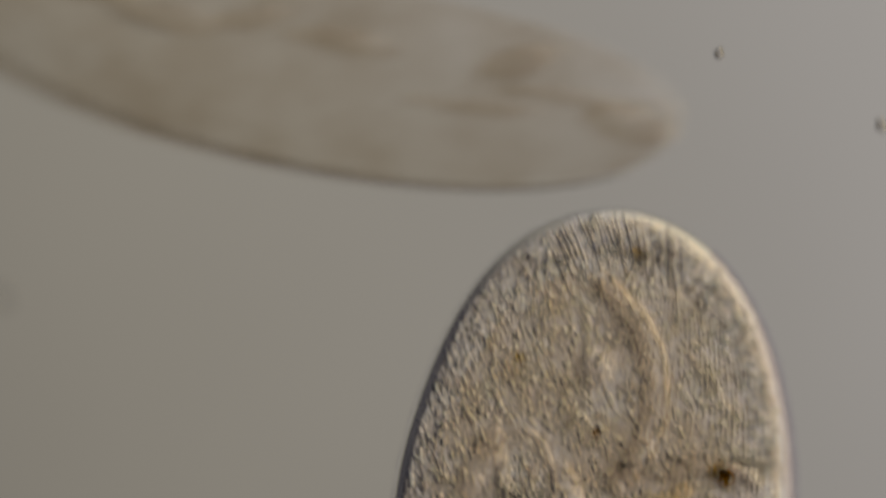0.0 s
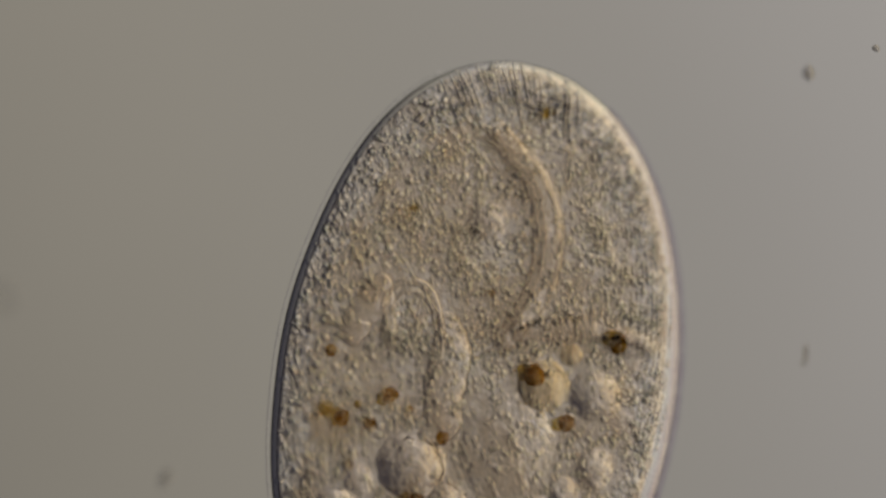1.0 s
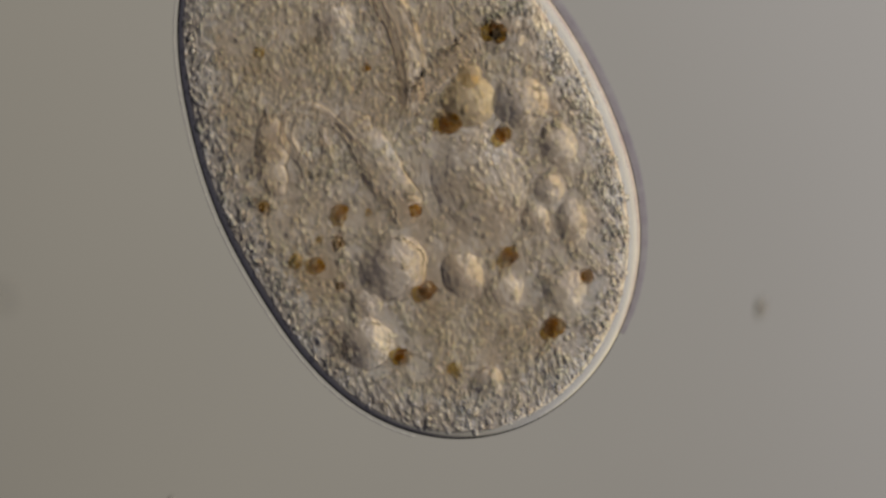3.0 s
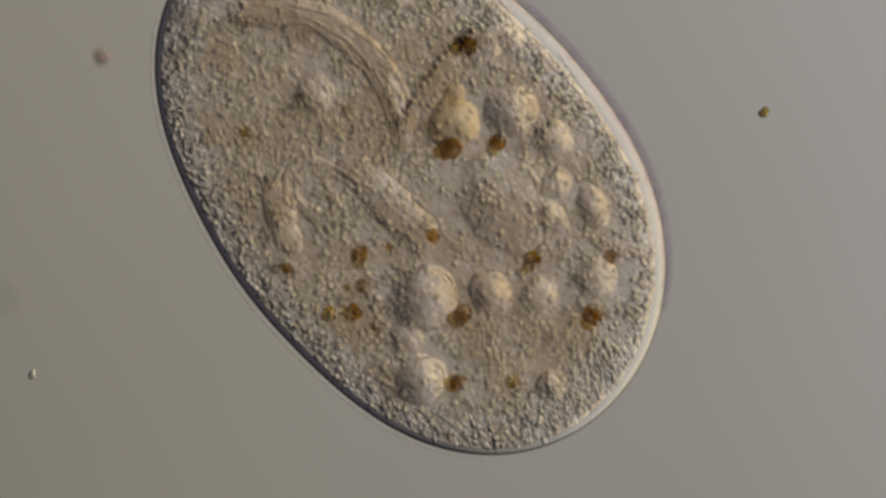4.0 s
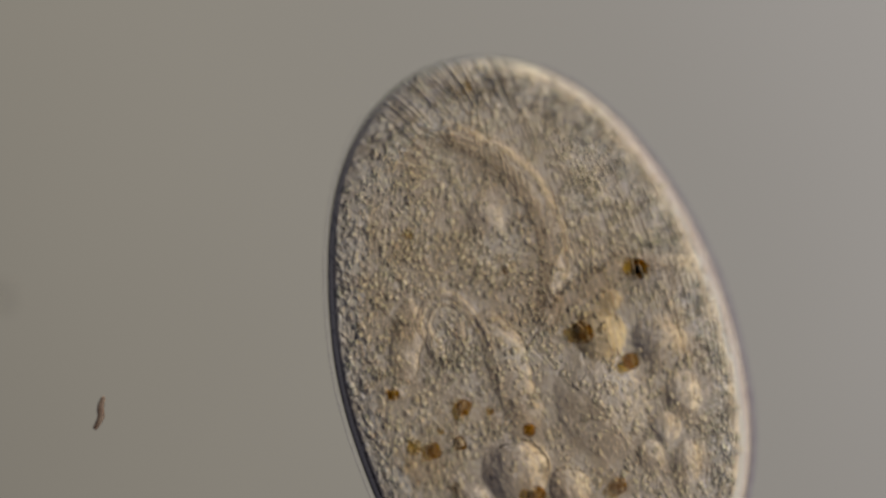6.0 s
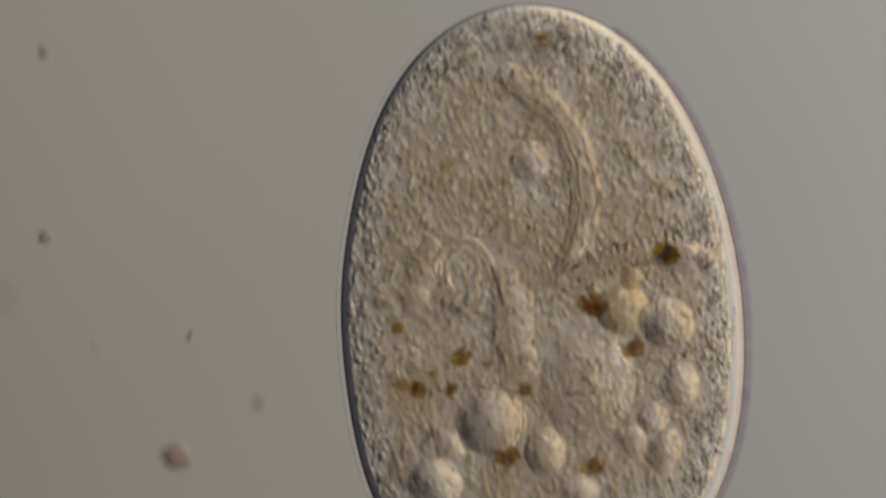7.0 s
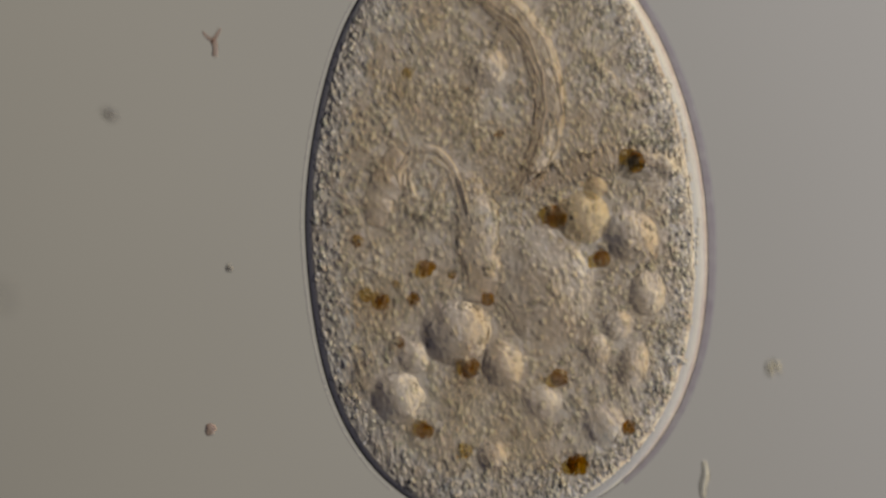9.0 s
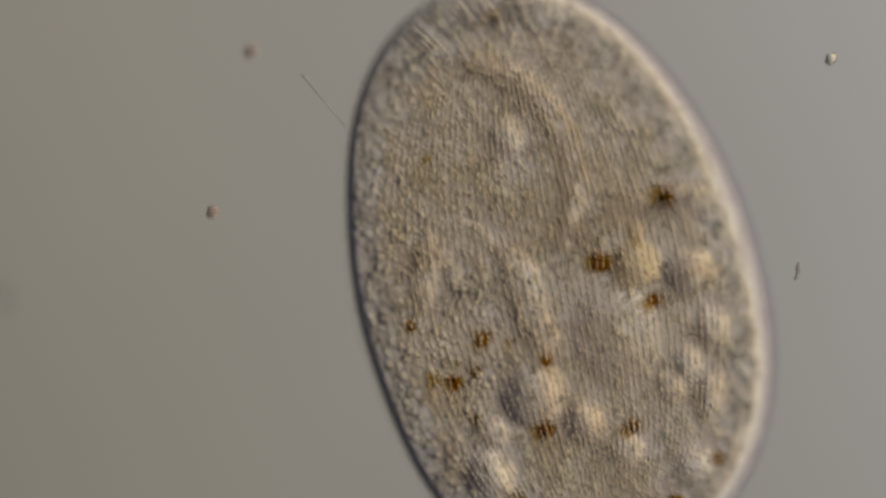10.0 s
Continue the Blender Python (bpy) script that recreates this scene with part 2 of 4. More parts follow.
def build_endoplasm(cell):
    """The cloudy inner part of the cell, a flat body with a ragged outline."""
    bm = bmesh.new()
    rows = []
    for rho, z in ((0.05, -12.0), (0.3, -12.0), (0.5, -12.1), (0.7, -12.3), (0.9, -12.8), (1.0, -14.0), (0.9, -15.2), (0.6, -16.2), (0.05, -16.5)):
        row = []
        for k in range(120):
            w = 2 * math.pi * k / 120
            d = Vector((math.cos(w), math.sin(w), 0))
            r = rho * edge(w) * (0.83 + 0.09 * noise.noise(d * 3.0) + 0.06 * noise.noise(d * 9.0))
            row.append(bm.verts.new((r * d.x * MU, r * d.y * MU, z * MU)))
        rows.append(row)
    for a, b in zip(rows, rows[1:]):
        for k in range(120):
            bm.faces.new((a[k], b[k], b[(k + 1) % 120], a[(k + 1) % 120]))
    bm.faces.new(rows[0][::-1])
    bm.faces.new(rows[-1])
    bmesh.ops.recalc_face_normals(bm, faces=bm.faces)
    part("endoplasm", bm, ENDOPLASM, cell, "cloudy yellow-brown inner part of the cell")


# across the rim: inset from the edge, height
RIM = ((40.0, -3.2), (14.0, -3.0), (9.0, -2.4), (7.2, -1.1), (6.3, -0.8), (5.5, -1.2), (4.2, -2.5), (2.8, -3.9), (1.5, -5.5), (0.5, -7.4), (0.0, -10.0), (0.7, -13.0), (3.0, -16.0), (7.0, -18.0), (12.0, -19.2), (40.0, -20.0))


def build_pellicle(cell):
    bm = bmesh.new()
    n = 240
    rows = []
    for inset, z in RIM:
        row = []
        for k in range(n):
            w = 2 * math.pi * k / n
            wave = 0.35 * noise.noise(Vector((4 * math.cos(w), 4 * math.sin(w), 0)))
            r = edge(w) - inset * (1 + 0.5 * wave) * skin(w)
            row.append(bm.verts.new((r * math.cos(w) * MU, r * math.sin(w) * MU, (z + wave) * MU)))
        rows.append(row)
    for a, b in zip(rows, rows[1:]):
        for k in range(n):
            bm.faces.new((a[k], b[k], b[(k + 1) % n], a[(k + 1) % n]))
    bm.faces.new(rows[0])
    bm.faces.new(rows[-1][::-1])
    bmesh.ops.recalc_face_normals(bm, faces=bm.faces)
    part("pellicle", bm, PELLICLE, cell, "clear smooth outer skin with a thick rim")
    pts = [((edge(w) + 2.0) * math.cos(w), (edge(w) + 2.0) * math.sin(w), -12.0) for w in (radians(112 + 1.2 * k) for k in range(116))]
    part("cilia_fringe", sweep(pts, [0.45] * len(pts), 1.0, 6), FILM, cell, "thin clear film of beating cilia")
    pts = [((edge(w) + 1.7) * math.cos(w), (edge(w) + 1.7) * math.sin(w), -17.0) for w in (radians(-62 + 1.2 * k) for k in range(118))]
    part("cilia_fringe", sweep(pts, [2.9 * math.sin(math.pi * (k + 1) / 119) ** 0.3 for k in range(118)], 0.3, 10), VEIL, cell, "blurred violet-grey fringe of beating cilia")


def granule_mesh(cell, name, label, material, seed, gap, low, high, size, long, flat, deep, lift=0.0):
    """Thousands of granules on the cytoplasm between two shares of the cell's radius: too many to count."""
    rng = np.random.default_rng(seed)
    ico = bmesh.new()
    bmesh.ops.create_icosphere(ico, subdivisions=2, radius=1.0)
    base = np.array([v.co[:] for v in ico.verts])
    tris = np.array([[v.index for v in f.verts] for f in ico.faces])
    ico.free()
    kinds = []
    for k in range(8):
        kinds.append(np.array([Vector(p) * (1 + 0.35 * noise.noise(Vector(p) * 1.3 + Vector((k * 5.3, seed, 0)))) for p in base]))
    verts, faces = [], []
    count = 0
    spots = [(i * gap + (j % 2) * gap / 2, j * gap * 0.87) for j in range(-90, 91) for i in range(-60, 61)]
    for x, y in spots:
        x, y = x + rng.uniform(-0.34, 0.34) * gap, y + rng.uniform(-0.34, 0.34) * gap
        w = math.atan2(y, x)
        rho = math.hypot(x, y) / (edge(w) - 5.2 * skin(w))
        if rho > 1 or rho > high + rng.normal(0, 0.025) or rho < low + rng.normal(0, 0.025) or rng.uniform() > (0.85 if low > 0 else (0.82 if lift else 0.5) + 0.6 * noise.noise(Vector((x, y, seed)) * 0.07)):
            continue
        if (in_vacuole(x, y) or on_grain(x, y)) and rng.uniform() > (0.12 if not lift else 0.6 if math.hypot(x - 26, y + 33) < 28 else 0.2):
            continue
        if (near(x, y, GULLET, 8.5) or near(x, y, ARCH, 4.5) or near(x, y, CANAL[1:], 6.0) or near(x, y, TUBE, 8.0) or near(x, y, POUCH, 7.0)) and rng.uniform() > 0.35:
            continue
        h = lift * (dome(x, y) + 1) / 38 + rng.uniform(-1.2, 1.2) if lift else max(relief(x, y), top(x, y) + rng.uniform(-deep, 0.4))
        big = size * (0.5 + 0.9 * rng.uniform() ** 2)
        turn = w + rng.normal(0, 0.5) if low > 0 else rng.uniform(0, math.pi)
        p = kinds[int(rng.integers(8))] * (big * rng.uniform(1.0, long), big, big * flat)
        c, s = math.cos(turn), math.sin(turn)
        q = np.empty_like(p)
        q[:, 0], q[:, 1], q[:, 2] = p[:, 0] * c - p[:, 1] * s + x, p[:, 0] * s + p[:, 1] * c + y, p[:, 2] + h + rng.uniform(-0.4, 0.15) * big
        verts.append(q * MU)
        faces.append(tris + len(base) * count)
        count += 1
    me = bpy.data.meshes.new(name)
    me.from_pydata(np.vstack(verts).tolist(), [], np.vstack(faces).tolist())
    me.polygons.foreach_set("use_smooth", [True] * len(me.polygons))
    me.materials.append(material)
    ob = new(name, me)
    ob.parent = cell
    tagged(ob, label, kind="stuff")


def build_granules(cell):
    granule_mesh(cell, "cytoplasm_granules", "fine pale granules packed in the cytoplasm", GRANULE, 4, 2.7, 0.0, 0.86, 1.35, 1.5, 0.7, 5.0)
    granule_mesh(cell, "cortical_granules", "round glassy granules packed under the skin", BEAD, 8, 3.4, 0.0, 0.97, 1.6, 1.2, 1.0, 0.0, 13.0)
    granule_mesh(cell, "trichocysts", "short glassy rods packed along the edge", ROD, 5, 3.0, 0.86, 1.1, 1.45, 1.6, 0.85, 1.5)


def dome(x, y):
    """Height of the tips of the cilia that cover the cell."""
    rho = min(1.0, math.hypot(x, y) / (edge(math.atan2(y, x)) - 6.0))
    return -1.0 + 38.0 * (1 - rho ** 6)


def build_body_cilia(cell):
    """Tips of the short cilia that cover the cell, in rows that run from head to tail."""
    rng = np.random.default_rng(12)
    ico = bmesh.new()
    bmesh.ops.create_icosphere(ico, subdivisions=1, radius=1.0)
    base = np.array([v.co[:] for v in ico.verts])
    tris = np.array([[v.index for v in f.verts] for f in ico.faces])
    ico.free()
    verts, faces, count = [], [], 0
    for row in range(-28, 29):
        u = row / 28.5
        for step in range(-52, 53):
            v = (step + rng.uniform(-0.35, 0.35)) / 53
            x = u * 104 * (1 - v * v) ** 0.5 + rng.normal(0, 0.22)
            y = v * 152
            if math.hypot(x, y) > 0.955 * edge(math.atan2(y, x)) or (row % 2 and abs(v) > 0.8) or rng.uniform() < 0.12:
                continue
            size = rng.uniform(0.75, 1.1)
            verts.append((base * (size, size * rng.uniform(1.2, 2.0), size) + (x, y, dome(x, y) + 0.4)) * MU)
            faces.append(tris + len(base) * count)
            count += 1
    me = bpy.data.meshes.new("body_cilia")
    me.from_pydata(np.vstack(verts).tolist(), [], np.vstack(faces).tolist())
    me.polygons.foreach_set("use_smooth", [True] * len(me.polygons))
    me.materials.append(CILIA)
    ob = new("body_cilia", me)
    ob.parent = cell
    tagged(ob, "fine rows of short clear cilia over the cell", kind="stuff")


VACUOLES, GRAINS, NUCLEI, FOLDS = [], [], [], {}


def build_vacuoles(cell):
    made = list(caps())
    for i, (x, y, a, b, turn, tall, sink) in enumerate(made):
        bm = lump(a, b, tall, turn, 0.12, 3.7 + i, 4, 1.9, True)
        if i == len(made) - 2:
            # a leaning dome, steep on one side
            for v in bm.verts:
                v.co.x -= 0.14 * a * MU * max(0.0, v.co.z / (tall * MU))
        bmesh.ops.translate(bm, verts=bm.verts, vec=Vector((x, y, top(x, y) - sink)) * MU)
        if i < len(FOOD_VACUOLES):
            VACUOLES.append(part("food_vacuole", bm, FOOD, cell, "pale round food vacuole" if a < 1.5 * b else "long pointed food vacuole"))
        elif i < len(made) - 2:
            VACUOLES.append(part("food_vacuole", bm, FOOD_YELLOW, cell, "yellowish round food vacuole"))
        elif i == len(made) - 2:
            NUCLEI.append(part("macronucleus", bm, NUCLEUS, cell, "pale oval nucleus with a mottled face"))
        else:
            NUCLEI.append(part("contractile_vacuole", bm, NUCLEUS, cell, "small round pale vacuole"))


def build_folds(cell):
    """Gullet, food canal and other folds that stand out of the cytoplasm."""
    def fold(name, ctrl, wide, flat, label, taper=0.06, mat=FOLD, deep=5.0, uneven=0.3):
        pts = spline([(x, y, z - deep + top(x, y)) for x, y, z in ctrl], 36)
        pts = [p + 2.2 * Vector((noise.noise(p * 0.09), noise.noise(p * 0.09 + Vector((9, 4, 2))), 0)) for p in pts]
        radii = [wide * (taper + (1 - taper) * math.sin(math.pi * i / 35) ** 0.5) * (1 + uneven * noise.noise(p * 0.10) + 0.5 * uneven * noise.noise(p * 0.3)) for i, p in enumerate(pts)]
        return part(name, sweep(pts, radii, flat, 12), mat, cell, label)

    gullet = fold("gullet", [(x, y, -0.5) for x, y in GULLET], 8.8, 0.40, "curved pale wall of the gullet", 0.5, deep=2.2, uneven=0.1)
    for shift, wide in ((-2.6, 1.1), (6.6, 1.5), (-7.2, 1.2)):
        lip = fold("gullet_lip", [(x + shift * min(1.0, 0.4 + 0.15 * i), y + 0.7 * shift * max(0.0, 1 - 0.3 * i), 0.3) for i, (x, y) in enumerate(GULLET)], wide, 0.7, "thin raised lip beside the gullet", 0.3, deep=2.5, uneven=0.15)
        lip.parent = gullet
    FOLDS["gullet"] = gullet
    FOLDS["food_canal"] = fold("food_canal", TUBE, 11.5, 0.46, "wide pale tube below the gullet", 0.3, deep=3.8)
    FOLDS["side_fold"] = fold("side_fold", [(36, 93, -0.6), (52, 81, -0.4), (68, 68, -0.6)], 3.4, 0.6, "short slanting fold near the edge", deep=4.0)
    FOLDS["long_vacuole"] = fold("folded_vacuole", POUCH, 9.0, 0.5, "long pale vacuole with a dark foot", 0.2, deep=6.0)
    FOLDS["bent_vacuole"] = fold("folded_vacuole", [(-54, 30, -1), (-51.5, 12, 0.3), (-45, 5, 0.3), (-37, 8, 0), (-33, 24, -1)], 4.8, 0.6, "bent pale vacuole like a horseshoe")
    for k, shift in enumerate((0.0, 4.6)):
        line = fold("membrane_line", [(x - shift * (x + 38) / 19, y - shift * max(0.0, y - 16) / 22, z) for x, y, z in ARCH], 2.3 - 0.7 * k, 0.8, "thin clear membrane curved like an arch", deep=0.0)
        if k:
            line.parent = FOLDS["arch"]
        else:
            FOLDS["arch"] = line
    canal = fold("feeding_canal", CANAL, 6.4, 0.45, "pale canal arching over the vacuoles", deep=2.6)
    FOLDS["feeding_canal"] = canal
    # short stiff teeth along the canal's outer side
    rng = np.random.default_rng(21)
    teeth = bmesh.new()
    line = spline([(x, y, 3.0) for x, y, z in CANAL], 24)
    for a, b in zip(line[1:], line[2:]):
        d = (b - a).normalized()
        out = Vector((-d.y, d.x, 0))
        for foot, tip, wide in ((rng.uniform(1.5, 3.0), rng.uniform(6.5, 8.5), 2.1), (-6.5, -3.5, 1.5)):
            p, q = a + out * foot, a + out * tip + d * rng.uniform(-1.2, 1.2)
            join(teeth, sweep([p + (q - p) * k / 4 for k in range(5)], [wide * f for f in (0.4, 0.85, 1.0, 0.85, 0.4)], 0.9, 8))
    tagged(part("canal_teeth", teeth, ROD, canal, "row of short bright teeth along the canal"), kind="stuff")


def build_oral_cilia(cell):
    """Rows of stiff cilia fanning out at the head end."""
    rng = np.random.default_rng(9)
    bm = bmesh.new()
    for i in range(26):
        w = radians(84 + 27 * i / 25 + rng.normal(0, 0.5))
        r0 = edge(w) - rng.uniform(24, 36)
        r1 = edge(w) - rng.uniform(1.5, 6)
        a = [(r * math.cos(w + 0.05 * f) , r * math.sin(w + 0.05 * f), top(r * math.cos(w), r * math.sin(w)) + 20.0) for f, r in ((k / 5, r0 + (r1 - r0) * k / 5) for k in range(6))]
        join(bm, sweep(a, [0.4, 1.1, 1.35, 1.3, 1.0, 0.4], 1.0, 7))
    tagged(part("oral_cilia", bm, CILIA, cell, "fan of fine stiff cilia at the head end"), kind="stuff")


def build_algae(cell):
    for i, (x, y, r, z) in enumerate(ALGAE + PALE_ALGAE):
        pale = i >= len(ALGAE) and i not in (15, 16, 18)
        r *= 0.92
        bm = lump(r * (0.9 + 0.03 * (i % 4)), r, r * 0.6, 37 * i, 0.28, 11.3 + 2.7 * i, 3, 1.5)
        bmesh.ops.translate(bm, verts=bm.verts, vec=Vector((x, y, 1.2 * z - 1.5 + top(x, y))) * MU)
        GRAINS.append(part("algal_grain", bm, ALGA_PALE if pale else ALGA, cell, "faint yellow-brown grain of algae" if pale else "dark amber grain of eaten algae" if r > 3 else "tiny dark maroon grain"))
        if not pale and r > 4:
            bm = lump(1.0 * r, 0.8 * r, 0.4 * r, 20 * i, 0.4, 5.1 * i, 3, 1.4)
            bmesh.ops.translate(bm, verts=bm.verts, vec=Vector((x - 0.55 * r, y + 0.35 * r * math.cos(i), top(x, y) - 3)) * MU)
            part("pale_side", bm, ALGA_PALE, GRAINS[-1], "yellow-green side of the grain")


def build_ciliate():
    cell = tagged(new("ciliate"), "large oval beige ciliate with amber grains inside", "single-celled animal")
    build_cytoplasm(cell)
    build_endoplasm(cell)
    build_pellicle(cell)
    build_folds(cell)
    build_vacuoles(cell)
    build_oral_cilia(cell)
    build_algae(cell)
    build_granules(cell)
    build_body_cilia(cell)
    return cell


ciliate = build_ciliate()


# ---- a second, long cell that swims past ----
def build_passing_cell():
    cell = tagged(new("passing_ciliate"), "long pale blurred ciliate swimming past", "single-celled animal")
    pts, radii = [], []
    for i in range(60):
        s = 0.004 + 0.992 * i / 59
        pts.append((206 - 428 * s, 45 * s + 60 * s ** 3 - 35, 0))
        radii.append(52 * (1 - abs(2 * s - 1) ** 2.6) ** 0.5)
    part("body", sweep(pts, radii, 0.42, 40), PASSING, cell, "pale grey-beige see-through body")
    low = [(x + 0.12 * r, y - 0.985 * r, 0) for (x, y, z), r in zip(pts, radii)][4:52]
    part("skin_fold", sweep(low, [1.7 * math.sin(math.pi * (i + 1) / 49) ** 0.5 for i in range(48)], 0.8, 8), PASSING_EDGE, cell, "dark thin edge of the body")
    for x, y, a, b, turn in ((176, -36, 20, 9, -20), (120, -4, 20, 8, 14), (96, -26, 34, 4, -6), (30, 8, 26, 7, -12), (-20, 20, 18, 6, 8), (-66, 22, 30, 8, -14), (-110, 40, 22, 7, -10), (150, -22, 40, 4, -8)):
        bm = lump(a, b, b * 0.5, turn, 0.6, x * 0.1, 3, 1.6, True)
        bmesh.ops.translate(bm, verts=bm.verts, vec=Vector((x, y, 6)) * MU)
        part("inner_clump", bm, CLUMP, cell, "brownish blurred clump inside the body")
    return cell


passing = build_passing_cell()
darting = tagged(copy_thing(passing, pose(-0.9, -0.5, FOCUS)), "pale ciliate whose rounded end darts past")

# ---- specks drifting in the water ----


def speck_thing(name, bm, material, label):
    return tagged(mesh_object(name, bm, material), label, "debris", "specks in the water")


def build_lump(name, r, material, label, seed):
    return speck_thing(name, lump(r * (0.75 + 0.08 * (seed % 4)), r, r * 0.8, 41 * seed, 0.5, seed + 0.7, 3, 1.5), material, label)


def build_fibre(name, r, material, label, seed):
    bend = 0.35 * math.sin(seed * 2.1)
    pts = spline([(bend * r, -r, 0), (-0.3 * bend * r, -0.3 * r, 0), (0.1 * r, 0.35 * r, 0.1 * r), (-bend * r, r, 0)], 14)
    return speck_thing(name, sweep(pts, [0.16 * r * (0.5 + math.sin(0.3 + 2.6 * i / 13)) for i in range(14)], 0.8, 7), material, label)


def build_rod(name, r, material, label, seed):
    pts = spline([(-0.35 * r, -r, 0), (0, 0, 0), (0.3 * r, r, 0)], 10)
    return speck_thing(name, sweep(pts, [0.4 * r * (0.45 + 0.55 * math.sin(math.pi * (i + 0.5) / 10)) for i in range(10)], 0.9, 9), material, label)


def build_hair(name, r, material, label, seed):
    pts = spline([(-0.7 * r, 0.7 * r, 0), (0, 0.02 * r, 0), (0.72 * r, -0.7 * r, 0)], 12)
    return speck_thing(name, sweep(pts, [0.6 - 0.03 * i for i in range(12)], 1.0, 6), material, label)


def build_fork(name, r, material, label, seed):
    stem = sweep(spline([(0, -r, 0), (0.1 * r, -0.3 * r, 0), (0, 0.1 * r, 0), (0.55 * r, 0.95 * r, 0)], 12), [0.2 * r] * 8 + [0.16 * r, 0.13 * r, 0.1 * r, 0.06 * r], 0.7, 8)
    arm = sweep(spline([(0, 0.05 * r, 0), (-0.5 * r, 0.45 * r, 0), (-0.75 * r, 0.8 * r, 0)], 9), [0.15 * r - 0.01 * r * i for i in range(9)], 0.7, 8)
    join(stem, arm)
    return speck_thing(name, stem, material, label)


def build_clump(name, r, material, label, seed):
    bm = lump(0.5 * r, 0.85 * r, 0.5 * r, 20, 0.5, 4.4, 3, 1.5)
    bmesh.ops.translate(bm, verts=bm.verts, vec=Vector((-0.55 * r, -0.1 * r, 0)) * MU)
    for x, y, s in ((0.45, 0.1, 0.5), (0.05, 0.5, 0.36), (0.75, -0.3, 0.3)):
        more = lump(s * r, s * r, s * r, 0, 0.45, x * 9, 2, 1.6)
        bmesh.ops.translate(more, verts=more.verts, vec=Vector((x * r, y * r, 0)) * MU)
        join(bm, more)
    return speck_thing(name, bm, material, label)


SPECKS = []

SPECKS.append(build_lump("speck", 3.6, GREY_DEBRIS, "grey grain drifting in the water", 0))
SPECKS.append(build_lump("speck", 2.0, GREY_DEBRIS, "small grey speck drifting in the water", 1))
SPECKS.append(build_fibre("fibre", 5.5, GREY_DEBRIS, "blurred grey fibre drifting below the focus", 2))
SPECKS.append(build_lump("speck", 3.0, GREY_DEBRIS, "small grey blurred speck drifting in the water", 3))
SPECKS.append(build_lump("speck", 2.4, GREY_DEBRIS, "small dark speck drifting in the water", 4))
SPECKS.append(build_lump("speck", 2.6, CLEAR_DEBRIS, "small glassy speck drifting in the water", 5))
SPECKS.append(build_lump("speck", 2.2, GREY_DEBRIS, "small dark speck drifting in the water", 6))
SPECKS.append(build_lump("speck", 2.4, CLEAR_DEBRIS, "small clear speck drifting in the water", 7))
SPECKS.append(build_lump("speck", 4.2, GREY_DEBRIS, "blurred grey speck drifting below the focus", 8))
SPECKS.append(build_lump("speck", 2.8, GREY_DEBRIS, "dark speck drifting in the water", 9))
SPECKS.append(build_lump("speck", 3.2, GREY_DEBRIS, "dark speck drifting in the water", 10))
SPECKS.append(build_lump("speck", 3.8, PALE_DEBRIS, "pale brown blurred speck drifting in the water", 11))
SPECKS.append(build_lump("speck", 3.0, YELLOW_DEBRIS, "yellow-edged dark grain drifting in the water", 12))
SPECKS.append(build_lump("speck", 2.3, CLEAR_DEBRIS, "small clear speck drifting in the water", 13))
SPECKS.append(build_fibre("fibre", 4.5, CLEAR_DEBRIS, "tiny clear curved fibre drifting in the water", 14))
SPECKS.append(build_lump("speck", 2.4, CLEAR_DEBRIS, "clear blurred speck drifting below the focus", 15))
SPECKS.append(build_lump("speck", 3.0, GREY_DEBRIS, "grey blurred speck drifting in the water", 16))
SPECKS.append(build_fibre("fibre", 8.5, BROWN_DEBRIS, "brown bent fibre drifting in the water", 17))
SPECKS.append(build_rod("fibre", 3.0, PALE_DEBRIS, "brown speck drifting in the water", 18))
SPECKS.append(build_lump("speck", 6.6, PALE_DEBRIS, "large blurred brown clump drifting in the water", 19))
SPECKS.append(build_lump("speck", 5.8, PALE_DEBRIS, "blurred brown clump drifting in the water", 20))
SPECKS.append(build_rod("fibre", 4.2, PALE_DEBRIS, "short brownish rod drifting in the water", 21))
SPECKS.append(build_lump("speck", 2.6, GREY_DEBRIS, "blurred grey speck drifting below the focus", 22))
SPECKS.append(build_clump("debris_clump", 8.0, BROWN_DEBRIS, "brown blurred clump drifting in the water", 23))
SPECKS.append(build_fork("fibre", 7.5, PALE_DEBRIS, "pale brown forked flake drifting in the water", 24))
SPECKS.append(build_lump("speck", 3.6, PALE_DEBRIS, "pale speck drifting in the water", 25))
SPECKS.append(build_lump("speck", 3.0, PALE_DEBRIS, "small brown speck drifting in the water", 26))
SPECKS.append(build_fibre("fibre", 10.0, CLEAR_DEBRIS, "clear blurred fibre drifting in the water", 27))
SPECKS.append(build_hair("fibre", 18.0, CLEAR_DEBRIS, "long straight clear hair beside the cell", 28))
SPECKS.append(build_fibre("fibre", 4.6, GREY_DEBRIS, "small dark fibre drifting in the water", 29))
SPECKS.append(build_lump("speck", 3.0, CLEAR_DEBRIS, "small clear speck drifting in the water", 30))
SPECKS.append(build_lump("speck", 3.2, PALE_DEBRIS, "small pale brown speck drifting in the water", 31))
SPECKS.append(build_lump("speck", 3.6, GREY_DEBRIS, "blurred grey speck drifting below the focus", 32))
SPECKS.append(build_lump("speck", 2.0, GREY_DEBRIS, "tiny dark speck drifting in the water", 33))
SPECKS.append(build_hair("fibre", 5.5, CLEAR_DEBRIS, "tiny clear fibre drifting in the water", 34))
